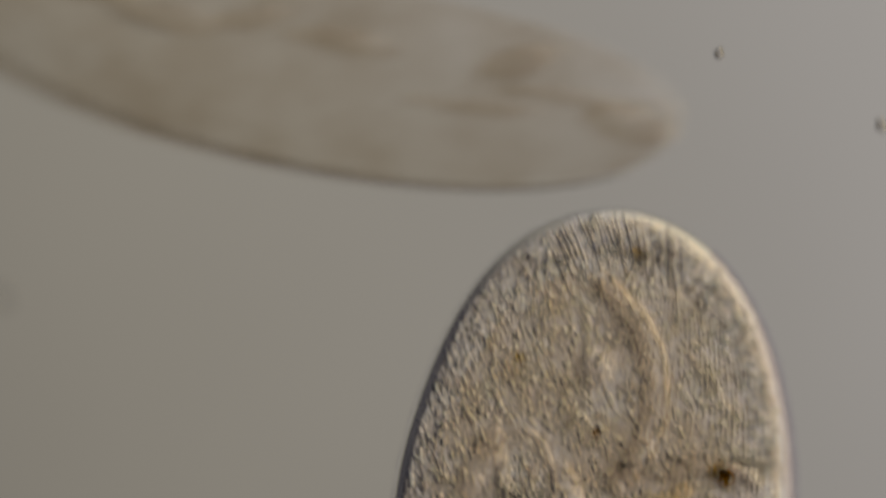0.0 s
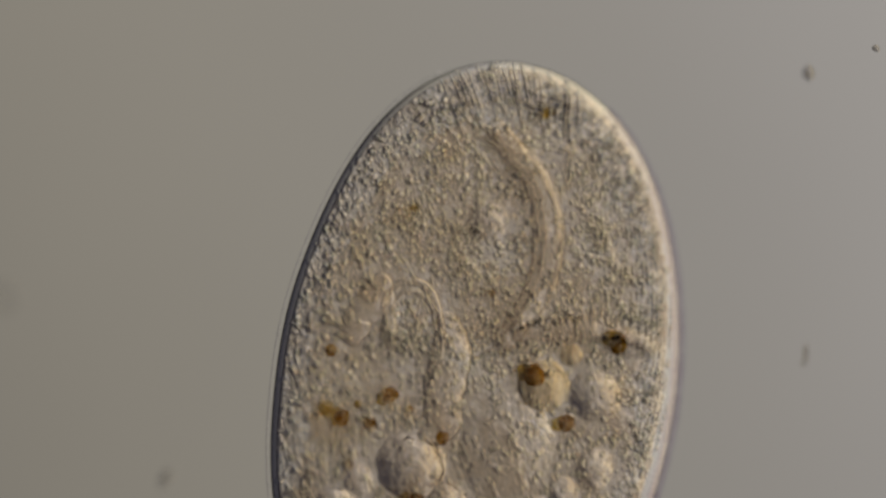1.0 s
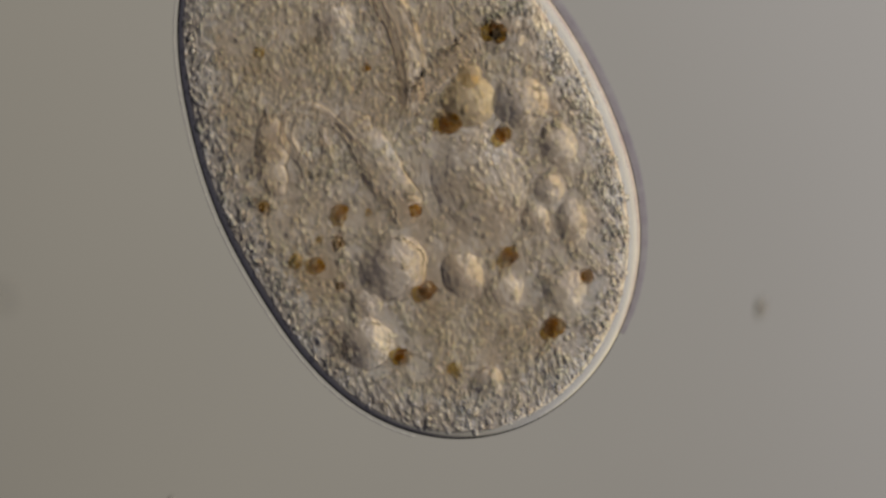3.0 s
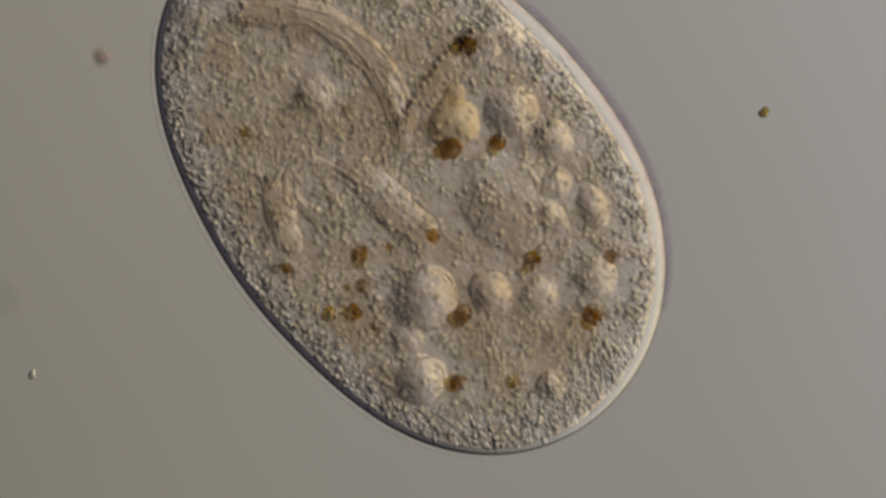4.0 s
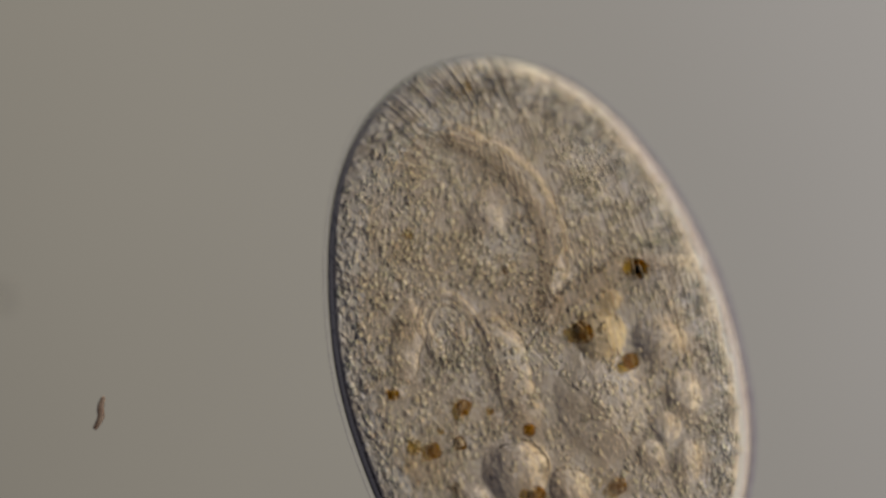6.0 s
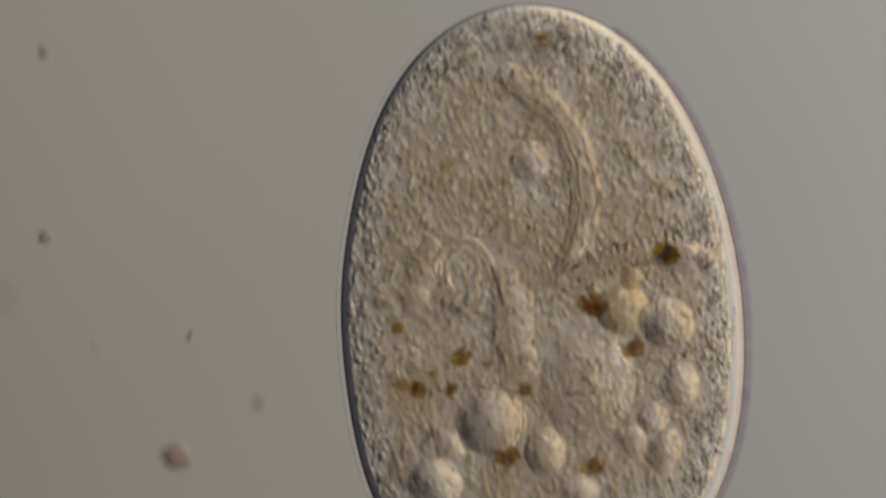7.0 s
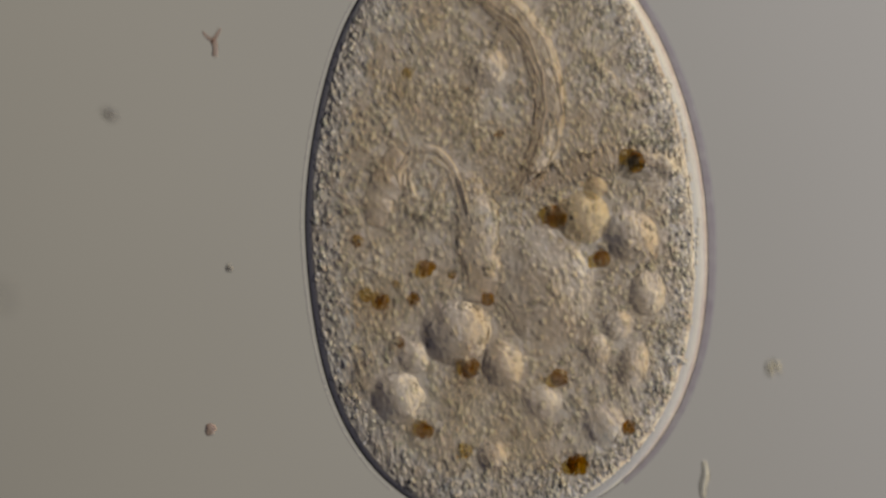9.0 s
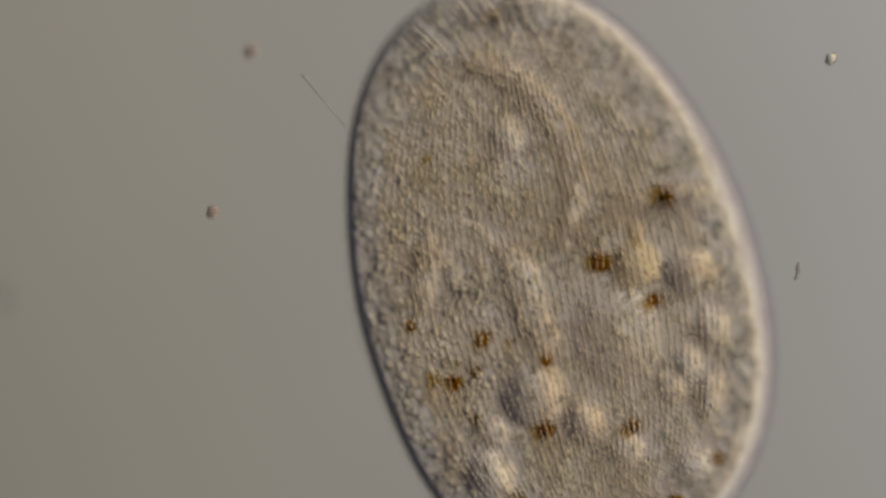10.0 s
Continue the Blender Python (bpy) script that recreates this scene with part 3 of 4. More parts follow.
SPECKS.append(build_clump("debris_clump", 4.6, CLEAR_DEBRIS, "faint clear clump drifting in the water", 35))
SPECKS.append(build_lump("speck", 4.5, GREY_DEBRIS, "faint grey smear that stays in the field", 36))
SPECKS.append(build_fibre("fibre", 6.0, GREY_DEBRIS, "faint blurred grey fibre drifting below the focus", 37))
SPECKS.append(build_lump("speck", 1.7, GREY_DEBRIS, "tiny dark speck drifting in the water", 38))

# ---- what moves: the stage slides under the still camera while the cell swims ----
def above(x, y, dz):
    """A place dz micrometres above the plane in focus, seen there at x, y."""
    k = (1 - dz * MU / EYE) * MU
    return x * k, y * k, FOCUS + dz * MU


def drift(speck, dz, *rows):
    walk(speck, [(t, pose(*above(x, y, dz), 0, 0, 6 * math.sin(3 * t + dz))) for t, x, y in rows])


STREAM_TIMES = (0.0, 0.5, 1.0, 1.5, 2.0, 2.5, 2.7, 3.8, 4.0, 4.5, 5.0, 5.5, 5.7, 6.8, 7.0, 7.5, 8.0, 8.5, 9.0, 9.5, 10.0)


def stream(grain, *drifts):
    """The slow streaming of the cell's contents: a grain's drift from its place, x and y by turns."""
    walk(grain, [(t, pose(drifts[2 * i] * MU, drifts[2 * i + 1] * MU, 0)) for i, t in enumerate(STREAM_TIMES)])


def motions():
    # seconds, x, y, height over the plane in focus, dip of head and of flank, turn
    rows = [
        (0, 80.8, -144.2, -18.0, -4.0, 8.0, -13.2),
        (0.2, 68.5, -114.1, -30.0, -5.0, 8.0, -15.1),
        (0.5, 50.1, -94.3, -44.0, -6.0, 8.0, -16.3),
        (0.6, 42.9, -75.5, -40.0, -6.0, 8.0, -18.0),
        (0.8, 29.9, -62.0, -16.0, -5.0, 8.0, -17.7),
        (1, 19.5, -64.4, -2.0, -6.0, 7.0, -16.0),
        (1.2, 13.1, -69.4, 0.0, -6.0, 8.0, -14.9),
        (1.5, 10.4, -77.0, 0.0, -6.0, 8.0, -9.8),
        (2, 17.7, -53.0, 6.0, -6.0, 8.0, 3.5),
        (2.2, 8.8, -0.5, 7.0, -5.0, 7.0, 9.2),
        (2.4, -5.7, 65.2, 12.0, -4.2, 4.0, 12.4),
        (2.5, -10.4, 84.1, 13.0, -3.0, 3.0, 13.3),
        (2.7, -15.5, 71.1, 10.0, -2.0, 2.0, 16.2),
        (3.8, -21.0, 41.3, 0.0, 0.0, 2.0, 33.6),
        (4, -16.2, 36.7, 0.0, 0.0, 2.0, 34.9),
        (4.2, -4.5, 24.1, 0.0, -1.6, 2.8, 34.8),
        (4.5, 20.4, -3.3, 6.0, -4.0, 5.0, 33.6),
        (4.8, 57.5, -4.6, 5.0, -5.0, 7.0, 33.2),
        (5, 72.9, -21.8, 3.0, -6.0, 8.0, 30.9),
        (5.2, 63.0, -44.1, -8.0, -8.0, 9.0, 26.0),
        (5.4, 36.1, -64.9, -18.0, -9.0, 10.0, 23.3),
        (5.5, 32.9, -54.4, -19.0, -9.0, 10.0, 22.5),
        (5.7, 42.0, -56.4, -16.0, -9.0, 10.0, 17.2),
        (6.8, 55.5, -56.7, 4.0, -2.0, 3.0, -1.3),
        (7, 52.5, -35.7, 6.0, -1.0, 2.0, -2.6),
        (7.2, 48.5, -15.2, 7.0, -1.0, 2.0, -5.1),
        (7.5, 45.0, -19.9, 7.0, -1.0, 2.0, -6.4),
        (7.8, 45.3, -28.7, 7.0, -1.0, 2.0, -4.6),
        (8, 46.9, -36.7, 7.0, -1.0, 2.0, -2.8),
        (8.5, 38.3, 2.3, 6.0, 0.0, 2.0, -3.5),
        (8.6, 34.0, 18.1, 6.0, 0.0, 2.0, -4.4),
        (9, 33.3, 12.3, 3.0, 0.0, 2.0, -3.1),
        (9.5, 45.4, -12.7, -10.0, -7.0, 7.0, 5.5),
        (10, 60.2, -17.9, -36.0, -2.0, 7.0, 10.6),
    ]
    walk(ciliate, [(t, pose(*above(x, y, dz), dip, lean, turn)) for t, x, y, dz, dip, lean, turn in rows])
    rows = [(0.0, 0, 0), (0.1, 84, 18), (0.2, 168, 42), (0.3, 262, 54), (0.4, 366, 58), (0.5, 470, 62), (0.8, 760, 70), (10.0, 800, 72)]
    walk(passing, [(t, pose(*above(x - 82.5, y + 102.0, 60))) for t, x, y in rows])
    rows = [(0.0, -520, -310), (1.3, -490, -305), (1.37, -240, -301), (1.43, -236, -300), (1.5, -240, -480), (10.0, -360, -500)]
    walk(darting, [(t, pose(*above(x, y, 15), 0, 0, 90)) for t, x, y in rows])
    drift(SPECKS[0], 31, (0, 213.8, -154.5), (0.35, 213.8, -154.5), (0.4, 209.4, -125.4), (0.5, 200.7, -67.2), (0.6, 196.8, -17.7), (1.0, 193.8, 93.3), (1.2, 195.9, 120.9), (1.3, 198.9, 159.8), (10, 199.2, 159.5))
    drift(SPECKS[1], 4, (0, 245.0, -162.5), (0.25, 245.0, -162.5), (0.9, 230.7, 90.6), (1.0, 229.8, 106.5), (1.2, 231.0, 130.8), (1.3, 232.9, 169.8), (10, 233.2, 169.5))
    drift(SPECKS[2], -34, (0, 211.4, -170.5), (0.6, 211.4, -170.5), (0.7, 207.3, -131.7), (0.8, 204.0, -100.2), (1.0, 192.3, -56.1), (1.5, 179.4, 30.9), (2.0, 171.6, 116.4), (2.2, 173.7, 138.3), (2.25, 175.6, 157.7), (10, 175.9, 157.4))
    drift(SPECKS[3], 58, (0, -162.0, -158.0), (0.9, -162.0, -158.0), (1.0, -147.6, -121.8), (1.5, -97.8, 3.6), (2.0, -72.0, 88.8), (2.2, -105.9, 121.5), (2.35, -148.0, 162.1), (10, -147.7, 161.8))
    drift(SPECKS[4], 2, (0, 192.3, -157.7), (1.9, 192.3, -157.7), (2.0, 180.3, -120.6), (2.2, 173.4, -99.3), (2.4, 168.3, -99.6), (2.5, 165.3, -100.8), (2.7, 159.9, -123.0), (2.8, 150.7, -160.9), (10, 151.0, -161.2))
    drift(SPECKS[5], 5, (0, -223.8, -167.1), (1.75, -223.8, -167.1), (2.2, -223.8, 8.4), (2.4, -223.5, 9.0), (2.5, -221.1, 4.2), (2.7, -223.8, -23.1), (3.05, -237.2, -158.9), (10, -236.9, -159.2))
    drift(SPECKS[6], 3, (0, -76.5, 156.1), (2.1, -76.5, 156.1), (2.5, -112.2, 4.2), (2.7, -113.4, -0.9), (3.15, -153.6, -171.7), (10, -153.3, -172.0))
    drift(SPECKS[7], 8, (0, -266.3, -0.4), (2.0, -266.3, -0.4), (2.4, -119.7, -53.7), (2.5, -109.8, -57.3), (2.7, -114.9, -73.5), (2.95, -144.2, -166.5), (10, -143.9, -166.8))
    drift(SPECKS[8], -51, (0, 178.1, 157.4), (2.35, 178.1, 157.4), (2.4, 181.8, 138.3), (2.5, 183.6, 129.0), (2.7, 181.2, 102.9), (3.4, 156.2, -169.0), (10, 156.5, -169.3))
    drift(SPECKS[9], 17, (0.0, 146.4, 103.8), (0.1, 143.4, 144.3), (0.15, 141.9, 164.5), (10, 142.2, 164.2))
    drift(SPECKS[10], 20, (0.0, 232.2, 65.7), (0.1, 229.2, 114.3), (0.2, 226.2, 162.9), (10, 226.5, 162.6))
    drift(SPECKS[11], 37, (0, -130.6, -159.1), (3.15, -130.6, -159.1), (3.8, -179.1, 89.7), (4.0, -181.5, 102.0), (4.2, -182.7, 108.3), (4.5, -177.3, 117.3), (4.6, -173.7, 122.7), (4.7, -152.1, 155.1), (10, -151.8, 154.8))
    drift(SPECKS[12], 8, (0, 178.2, -170.6), (3.2, 178.2, -170.6), (3.8, 170.7, 63.3), (4.0, 170.4, 72.6), (4.2, 171.9, 84.3), (4.5, 157.2, 110.4), (4.7, 141.9, 130.5), (4.8, 118.3, 161.5), (10, 118.6, 161.2))
    drift(SPECKS[13], 6, (0, -220.2, -166.8), (3.55, -220.2, -166.8), (3.8, -220.2, -69.3), (4.0, -218.1, -66.6), (4.2, -219.6, -62.1), (4.5, -211.8, -55.2), (4.7, -207.3, -39.0), (4.8, -204.3, -15.6), (5.0, -208.8, 4.8), (5.2, -211.2, 87.3), (5.4, -213.6, 169.8), (10, -213.3, 169.5))
    drift(SPECKS[14], 4, (0, -128.3, 172.7), (3.6, -128.3, 172.7), (4.2, -121.2, -61.2), (4.5, -119.7, -110.7), (4.65, -117.9, -169.2), (10, -117.6, -169.5))
    drift(SPECKS[15], -34, (0, 220.8, -155.4), (4.7, 220.8, -155.4), (5.4, 98.7, 88.8), (5.5, 82.2, 121.8), (5.6, 64.8, 156.7), (10, 65.1, 156.4))
    drift(SPECKS[16], -24, (0, -179.6, -165.3), (6.25, -179.6, -165.3), (6.8, -205.2, 47.7), (6.9, -208.8, 77.7), (7.0, -211.8, 104.4), (7.15, -218.3, 162.5), (10, -218.0, 162.2))
    drift(SPECKS[17], 4, (0, -179.2, -164.1), (5.5, -179.2, -164.1), (5.6, -180.9, -125.1), (5.7, -181.8, -104.7), (6.8, -194.7, 90.3), (6.9, -197.1, 154.8), (6.9, -197.1, 154.8), (10, -196.8, 154.5))
    drift(SPECKS[18], 15, (0, -141.8, -153.8), (6.7, -141.8, -153.8), (6.8, -139.2, -114.9), (7.0, -134.7, -46.5), (7.2, -127.2, 21.3), (7.5, -120.9, 76.8), (7.8, -121.8, 119.4), (7.9, -122.6, 158.4), (10, -122.3, 158.1))
    drift(SPECKS[19], 51, (0, -133.2, -170.3), (6.8, -133.2, -170.3), (6.9, -138.6, -131.7), (7.0, -141.6, -110.4), (7.2, -146.1, -52.2), (7.5, -149.4, -8.4), (7.8, -152.7, 27.3), (8.0, -153.9, 52.2), (8.2, -158.1, 106.8), (8.35, -162.6, 165.1), (10, -162.3, 164.8))
    drift(SPECKS[20], 44, (0, -216.4, -167.6), (7.1, -216.4, -167.6), (7.2, -219.6, -128.7), (7.5, -223.2, -85.2), (7.8, -226.2, -52.2), (8.0, -227.4, -25.2), (8.5, -235.2, 99.3), (8.65, -238.9, 157.7), (10, -238.6, 157.4))
    drift(SPECKS[21], 8, (0, -119.7, -163.5), (7.0, -119.7, -163.5), (7.1, -120.3, -124.5), (7.5, -122.1, -13.8), (7.8, -112.8, 37.8), (8.0, -112.2, 71.7), (8.2, -120.3, 132.3), (8.3, -125.5, 171.0), (10, -125.2, 170.7))
    drift(SPECKS[22], -51, (0, -100.9, -159.3), (6.8, -100.9, -159.3), (7.0, -98.1, -81.3), (7.2, -95.4, -5.1), (7.5, -102.0, 59.1), (7.8, -108.6, 105.3), (7.9, -109.8, 120.6), (8.0, -112.8, 159.5), (10, -112.5, 159.2))
    drift(SPECKS[23], 41, (0, -103.6, -156.5), (7.55, -103.6, -156.5), (7.7, -100.2, -98.1), (7.8, -98.7, -72.6), (8.0, -86.7, 7.8), (8.3, -68.4, 130.5), (8.4, -62.3, 171.4), (10, -62.0, 171.1))
    drift(SPECKS[24], 7, (0, -115.2, -155.7), (8.35, -115.2, -155.7), (8.35, -115.2, -155.7), (8.5, -131.7, -35.7), (8.9, -119.7, 90.3), (9.0, -121.8, 109.8), (9.2, -126.9, 130.5), (9.3, -136.2, 168.4), (10, -135.9, 168.1))
    drift(SPECKS[25], 34, (0, -53.9, -161.1), (9.0, -53.9, -161.1), (9.1, -65.7, -123.9), (9.5, -93.6, -35.7), (10.0, -102.3, 104.7))
    drift(SPECKS[26], 5, (0, -124.2, -170.7), (8.6, -124.2, -170.7), (8.7, -123.9, -131.7), (9.0, -123.6, -95.7), (9.5, -122.1, -53.4), (10.0, -122.7, 19.8))
    drift(SPECKS[27], -17, (0, 272.1, -148.2), (8.4, 272.1, -148.2), (8.7, 157.2, -126.3), (9.0, 138.3, -122.7), (9.1, 134.1, -105.3), (9.5, 129.3, -35.7), (10, 115.9, 158.8))
    drift(SPECKS[28], 0, (0, -85.2, -155.7), (9.55, -85.2, -155.7), (9.55, -85.2, -155.7), (9.8, -66.6, 57.3), (10.0, -63.6, 78.9))
    drift(SPECKS[29], 2, (0, 186.3, -157.8), (9.4, 186.3, -157.8), (9.7, 187.5, -40.8), (10.0, 187.8, -11.7))
    drift(SPECKS[30], 4, (0, -94.4, -157.2), (8.85, -94.4, -157.2), (9.8, 186.6, 84.3), (10.0, 205.8, 100.8))
    drift(SPECKS[31], 24, (0, -204.3, -169.1), (6.5, -204.3, -169.1), (6.8, -209.1, -52.2), (7.0, -211.5, 6.3), (7.2, -211.8, 67.8), (7.5, -214.8, 114.9), (7.6, -217.3, 153.8), (10, -217.0, 153.5))
    drift(SPECKS[32], -44, (0, -115.2, -155.7), (8.5, -115.2, -155.7), (8.5, -115.2, -155.7), (8.6, -128.7, 16.8), (9.0, -176.7, 71.4), (9.3, -253.9, 159.3), (10, -253.6, 159.0))
    drift(SPECKS[33], 2, (0, -103.7, -159.9), (8.55, -103.7, -159.9), (8.9, -112.8, -23.7), (9.0, -113.7, -10.2), (9.45, -125.4, 164.9), (10, -125.1, 164.6))
    drift(SPECKS[34], 2, (0, -186.3, -161.6), (6.7, -186.3, -161.6), (7.2, -180.6, 33.3), (7.5, -178.8, 94.8), (7.7, -176.5, 172.8), (10, -176.2, 172.5))
    drift(SPECKS[35], -24, (0, 167.7, -159.9), (8.75, 167.7, -159.9), (9.0, 175.8, -62.7), (9.2, 178.8, -26.7), (9.5, 184.8, 36.3), (9.85, 197.7, 172.2), (10, 198.0, 171.9))
    drift(SPECKS[36], -162, (0.0, -232.8, -25.2), (10.0, -232.8, -25.2))
    drift(SPECKS[37], -38, (0, -85.2, -170.7), (0.8, -85.2, -170.7), (1.1, -47.4, 60.3), (1.2, -38.4, 84.3), (1.3, -31.5, 100.8), (1.4, -25.2, 106.8), (1.5, -18.3, 112.2), (1.6, -12.0, 117.3), (1.7, -9.9, 117.9), (1.8, -7.2, 119.7), (1.9, -5.7, 126.9), (2.05, -3.6, 150.3), (10, -3.6, 151.8))
    drift(SPECKS[38], -4, (0, -79.2, -167.7), (0.8, -79.2, -167.7), (1.2, -38.4, 75.3), (1.3, -30.6, 97.2), (1.4, -27.0, 94.8), (1.5, -25.2, 96.3), (1.6, -22.2, 100.5), (1.7, -22.5, 101.4), (1.8, -23.1, 103.2), (1.9, -22.8, 114.3), (2.05, -21.6, 147.3), (10, -21.6, 148.8))
    stream(GRAINS[0], -3.5, 2.8, -4.7, 5, 1.2, -2, 2, -1.7, 2.3, 1.9, 4.1, -3.9, 2.4, 1, -1.3, 5.5, -1.8, 6.2, -3, 7.2, -2.2, 7.9, -5.6, 0.7, -4.8, 1.2, -2, 0.3, -0.5, -0.3, -0.2, 0.4, 1.1, -2.3, 1.7, -3.5, 0.2, 1.6, 0.2, -2.1, -0.3, -2.2)
    stream(GRAINS[1], -3.5, 2.6, -3.6, 5.5, 0.9, -1, 2.1, -2.8, 0.6, 1.7, 2.5, -3.9, -0.5, -2, -2.7, -3.6, -1.4, -3.8, -2.7, -0.4, -1.3, 3.7, -1.8, 0, -2.3, 1.3, 0.1, 1.9, 0.1, 0.4, -0.1, 1.4, 0.1, -1.5, -1.2, -2.8, -1.4, -0.4, -3.3, -3.1, -1.9, -0.2)
    stream(GRAINS[2], -3.8, 3.7, -3.4, 7, 0.9, 0.2, 2.8, 0.5, 1.2, 2.3, 2, -2.3, 0.8, 0.9, -3.5, 4.7, -2.9, 5.4, -3.1, 6.9, -1.5, 9.6, -3.8, 2.9, -3.2, 3.6, -2, 1.5, -0.7, -0.1, -0.5, 0.8, 1.2, -2.1, 0.5, -3.1, 0.6, 0.1, -0.5, -4.3, -1.1, -3.6)
    stream(GRAINS[3], -2.4, -0.4, -6.3, 0.5, -2.3, -0.4, -1.1, -0.6, -3.7, 5.8, -1.8, 2.3, -4.6, 7.9, -5.4, 10.6, -4.1, 10.2, -1.9, 10.3, -1.6, 11.3, -3.2, 6.9, -3.1, 3.7, -0.1, 1.9, 1, 1.2, 0.6, 1.2, 0.1, -1.2, -0.1, -1.6, -1.2, -1.2, -3.4, 0, -3.7, 2.7)
    stream(GRAINS[4], -7.3, 0.6, -7.4, 0.7, -2.6, -2.1, -1.9, -4.8, -4, 2.4, -2.2, -2.8, -5, 2, -5.7, 7.3, -5.2, 7.5, -4.2, 8.4, -3.4, 10, -6, 5.5, -5.3, 3.8, -1, 2, -0.2, 1.1, 0.5, 0.5, 0.2, -1.1, 0.2, -1.6, -0.2, -0.5, -2.3, 0.1, -3.5, 1.8)
    stream(GRAINS[5], -1.2, -1.3, -6.3, 0.4, -1.2, -1.3, 0.7, -3.1, -2.7, 3.1, -0.9, -2.9, -4.2, 2.3, -3.8, 3.3, -2.3, 3.6, -1.1, 4.6, -1.3, 7, -3.9, 3.7, -2.7, 2.3, -0.1, 1.4, -0.1, 1.6, 0.9, 0.6, 0.6, -0.7, -0.1, -1.6, 0.1, -0.6, -2.9, 0.1, 0.3, 0.4)
    stream(GRAINS[6], -2.4, -1.9, -6.6, 0.4, -2.4, -1.9, 0, -3.2, -2.8, 4.7, 0, -0.3, -2.9, 4.6, -7.8, 10.4, -7.6, 10.4, -6.1, 10.3, -4.7, 9.5, -6.8, 4, -5.4, 2.4, -0.1, 0.8, 0.2, 0.4, 1.1, 0.6, 0, -0.9, -0.1, -1.9, -0, -0.4, -2.7, 0.2, -4.8, 2.5)
    stream(GRAINS[7], -2.5, -0.7, -5.6, 1.5, -2.4, -1, 0.5, -1.5, -1.9, 5.3, 0.6, 0.6, -0.7, 5.6, -0.8, 8.3, -0.6, 8.8, -2.2, 7.8, -2.1, 8, -5, 2.5, -4.9, 1.2, -0.8, 0.2, 0.1, 0.1, 1.4, 0.5, 1.2, -1.9, -0.2, -2.2, -0.1, -0.1, -3.4, -1.3, -5.8, -0.6)
    stream(GRAINS[8], -1, 3.7, -4.7, 2.1, -1, -1.5, 0.1, -2.3, -1, 3.7, 0.9, -2.1, -2.9, 1.1, -5.4, 2, -5.5, 2.2, -4, 2.4, -2, 4.1, -3.9, 4.8, -1.8, 1.4, 0.3, 4.5, 0.6, 0.6, 0.5, 1.5, -0.3, -2.2, -1.3, -1.3, -0.5, -0.6, -3.2, -0.4, -6.4, -0.6)
    stream(GRAINS[9], 0.1, 5, -1.8, 5.5, -1.1, -0.3, 1, -0.2, 0.2, 5, 1.6, 0.9, -0.2, 3.5, -5.2, 8, -4.7, 7.9, -5.6, 6.8, -4.8, 8.7, -6.4, 4, -5.2, 3.3, -0.1, 2.3, -0.2, 1, 1.4, 2, 0.4, -1.2, -1.3, -1.9, 0, 0, -3.7, -1.7, -6.7, -3.4)
    stream(GRAINS[10], -2.8, 1.3, -2.7, 2.2, -2.3, 0.2, -0.1, 0.5, -0.7, 3.9, -2.7, 1.3, -5.4, 2.7, -6.9, 9.8, -6.8, 9.9, -6.7, 6.7, -7.4, 5.4, -9.8, 1.8, -3.6, 1.1, -0.1, 3.1, -0.7, 0.5, 0, 2.3, -0.5, -1.7, -1.5, -2.6, 0.7, 0, -2.5, -3.2, -2.4, -3.9)
    stream(GRAINS[11], -2.7, 3.2, -2.7, 3.3, -2, 1.7, -1.6, 2.2, -0.9, 4.1, -2.6, 3.2, -5.5, 5.2, -6.1, 11.6, -5.6, 11.6, -4.4, 7.1, -6.3, 6.2, -6.6, 2.4, -3.3, 2.1, -0.2, 2.5, -0.4, 0.5, 0.7, 1.8, -0.4, -1.7, -1.5, -0.5, 1.5, 0.5, -1.7, -1.5, -3.2, -2.7)
    stream(GRAINS[12], -2.1, 2.9, -3.3, 2.4, -0.9, -1.4, -0.4, -1.5, -1.6, 3.6, -2.1, 2.9, -4.9, 6.5, -5.4, 10.3, -4.4, 9.2, -2.5, 5.8, -4.7, 9.9, -3.6, 3.6, -1.8, 2.1, -0.1, 2.5, -0.1, 0.8, 0, 2.6, 0.2, -0.7, -2.1, -0.7, 0.5, 0, -4.1, 0.6, -3.1, -1.2)
    stream(GRAINS[13], 0.8, -1.7, 0.2, -1.5, -0.1, -1.8, 0.5, -2.2, -1, 3.3, 0.8, -1.7, -3.8, 2, -2, 1.6, -1.3, 1.7, 1.1, -0.9, -2.8, 5.9, -3.2, 2.4, -0.9, 0.7, -0.1, 2.6, -0, 0.7, 0.8, 1.6, -0, -1.1, -1, 0.2, 1, -0.2, -2.9, -1, -3.3, -1.5)
    stream(GRAINS[14], -0, -0, -5.9, 0.6, -1.7, -1.8, -0.2, -2.8, -2.7, 3.6, -0.9, -1.2, -3.8, 3.4, -5.5, 6.9, -4.7, 6.9, -3.3, 6.9, -2.5, 7.9, -4.3, 4, -3.4, 2.4, -0.4, 1.6, -0.1, 0.8, 0.9, 1, 0.5, -0.8, -0.2, -1.6, -0, -0.7, -2.6, -0.2, -2.6, 1)
    stream(GRAINS[15], -1, -3.2, -5.9, -0.2, -1, -3.2, -0.1, -3.1, -2.3, 3.5, -0.9, -0.3, -4, 5, -7.8, 11.9, -6.9, 11.6, -5.1, 10.4, -3.5, 9.8, -4.1, 3.7, -3, 2.2, -1, 1.5, -0.8, 0.3, 0.5, 1.7, 1.7, -0.3, -0.5, -1.2, 1, -0.8, -3, 0.8, -2.8, 0.3)
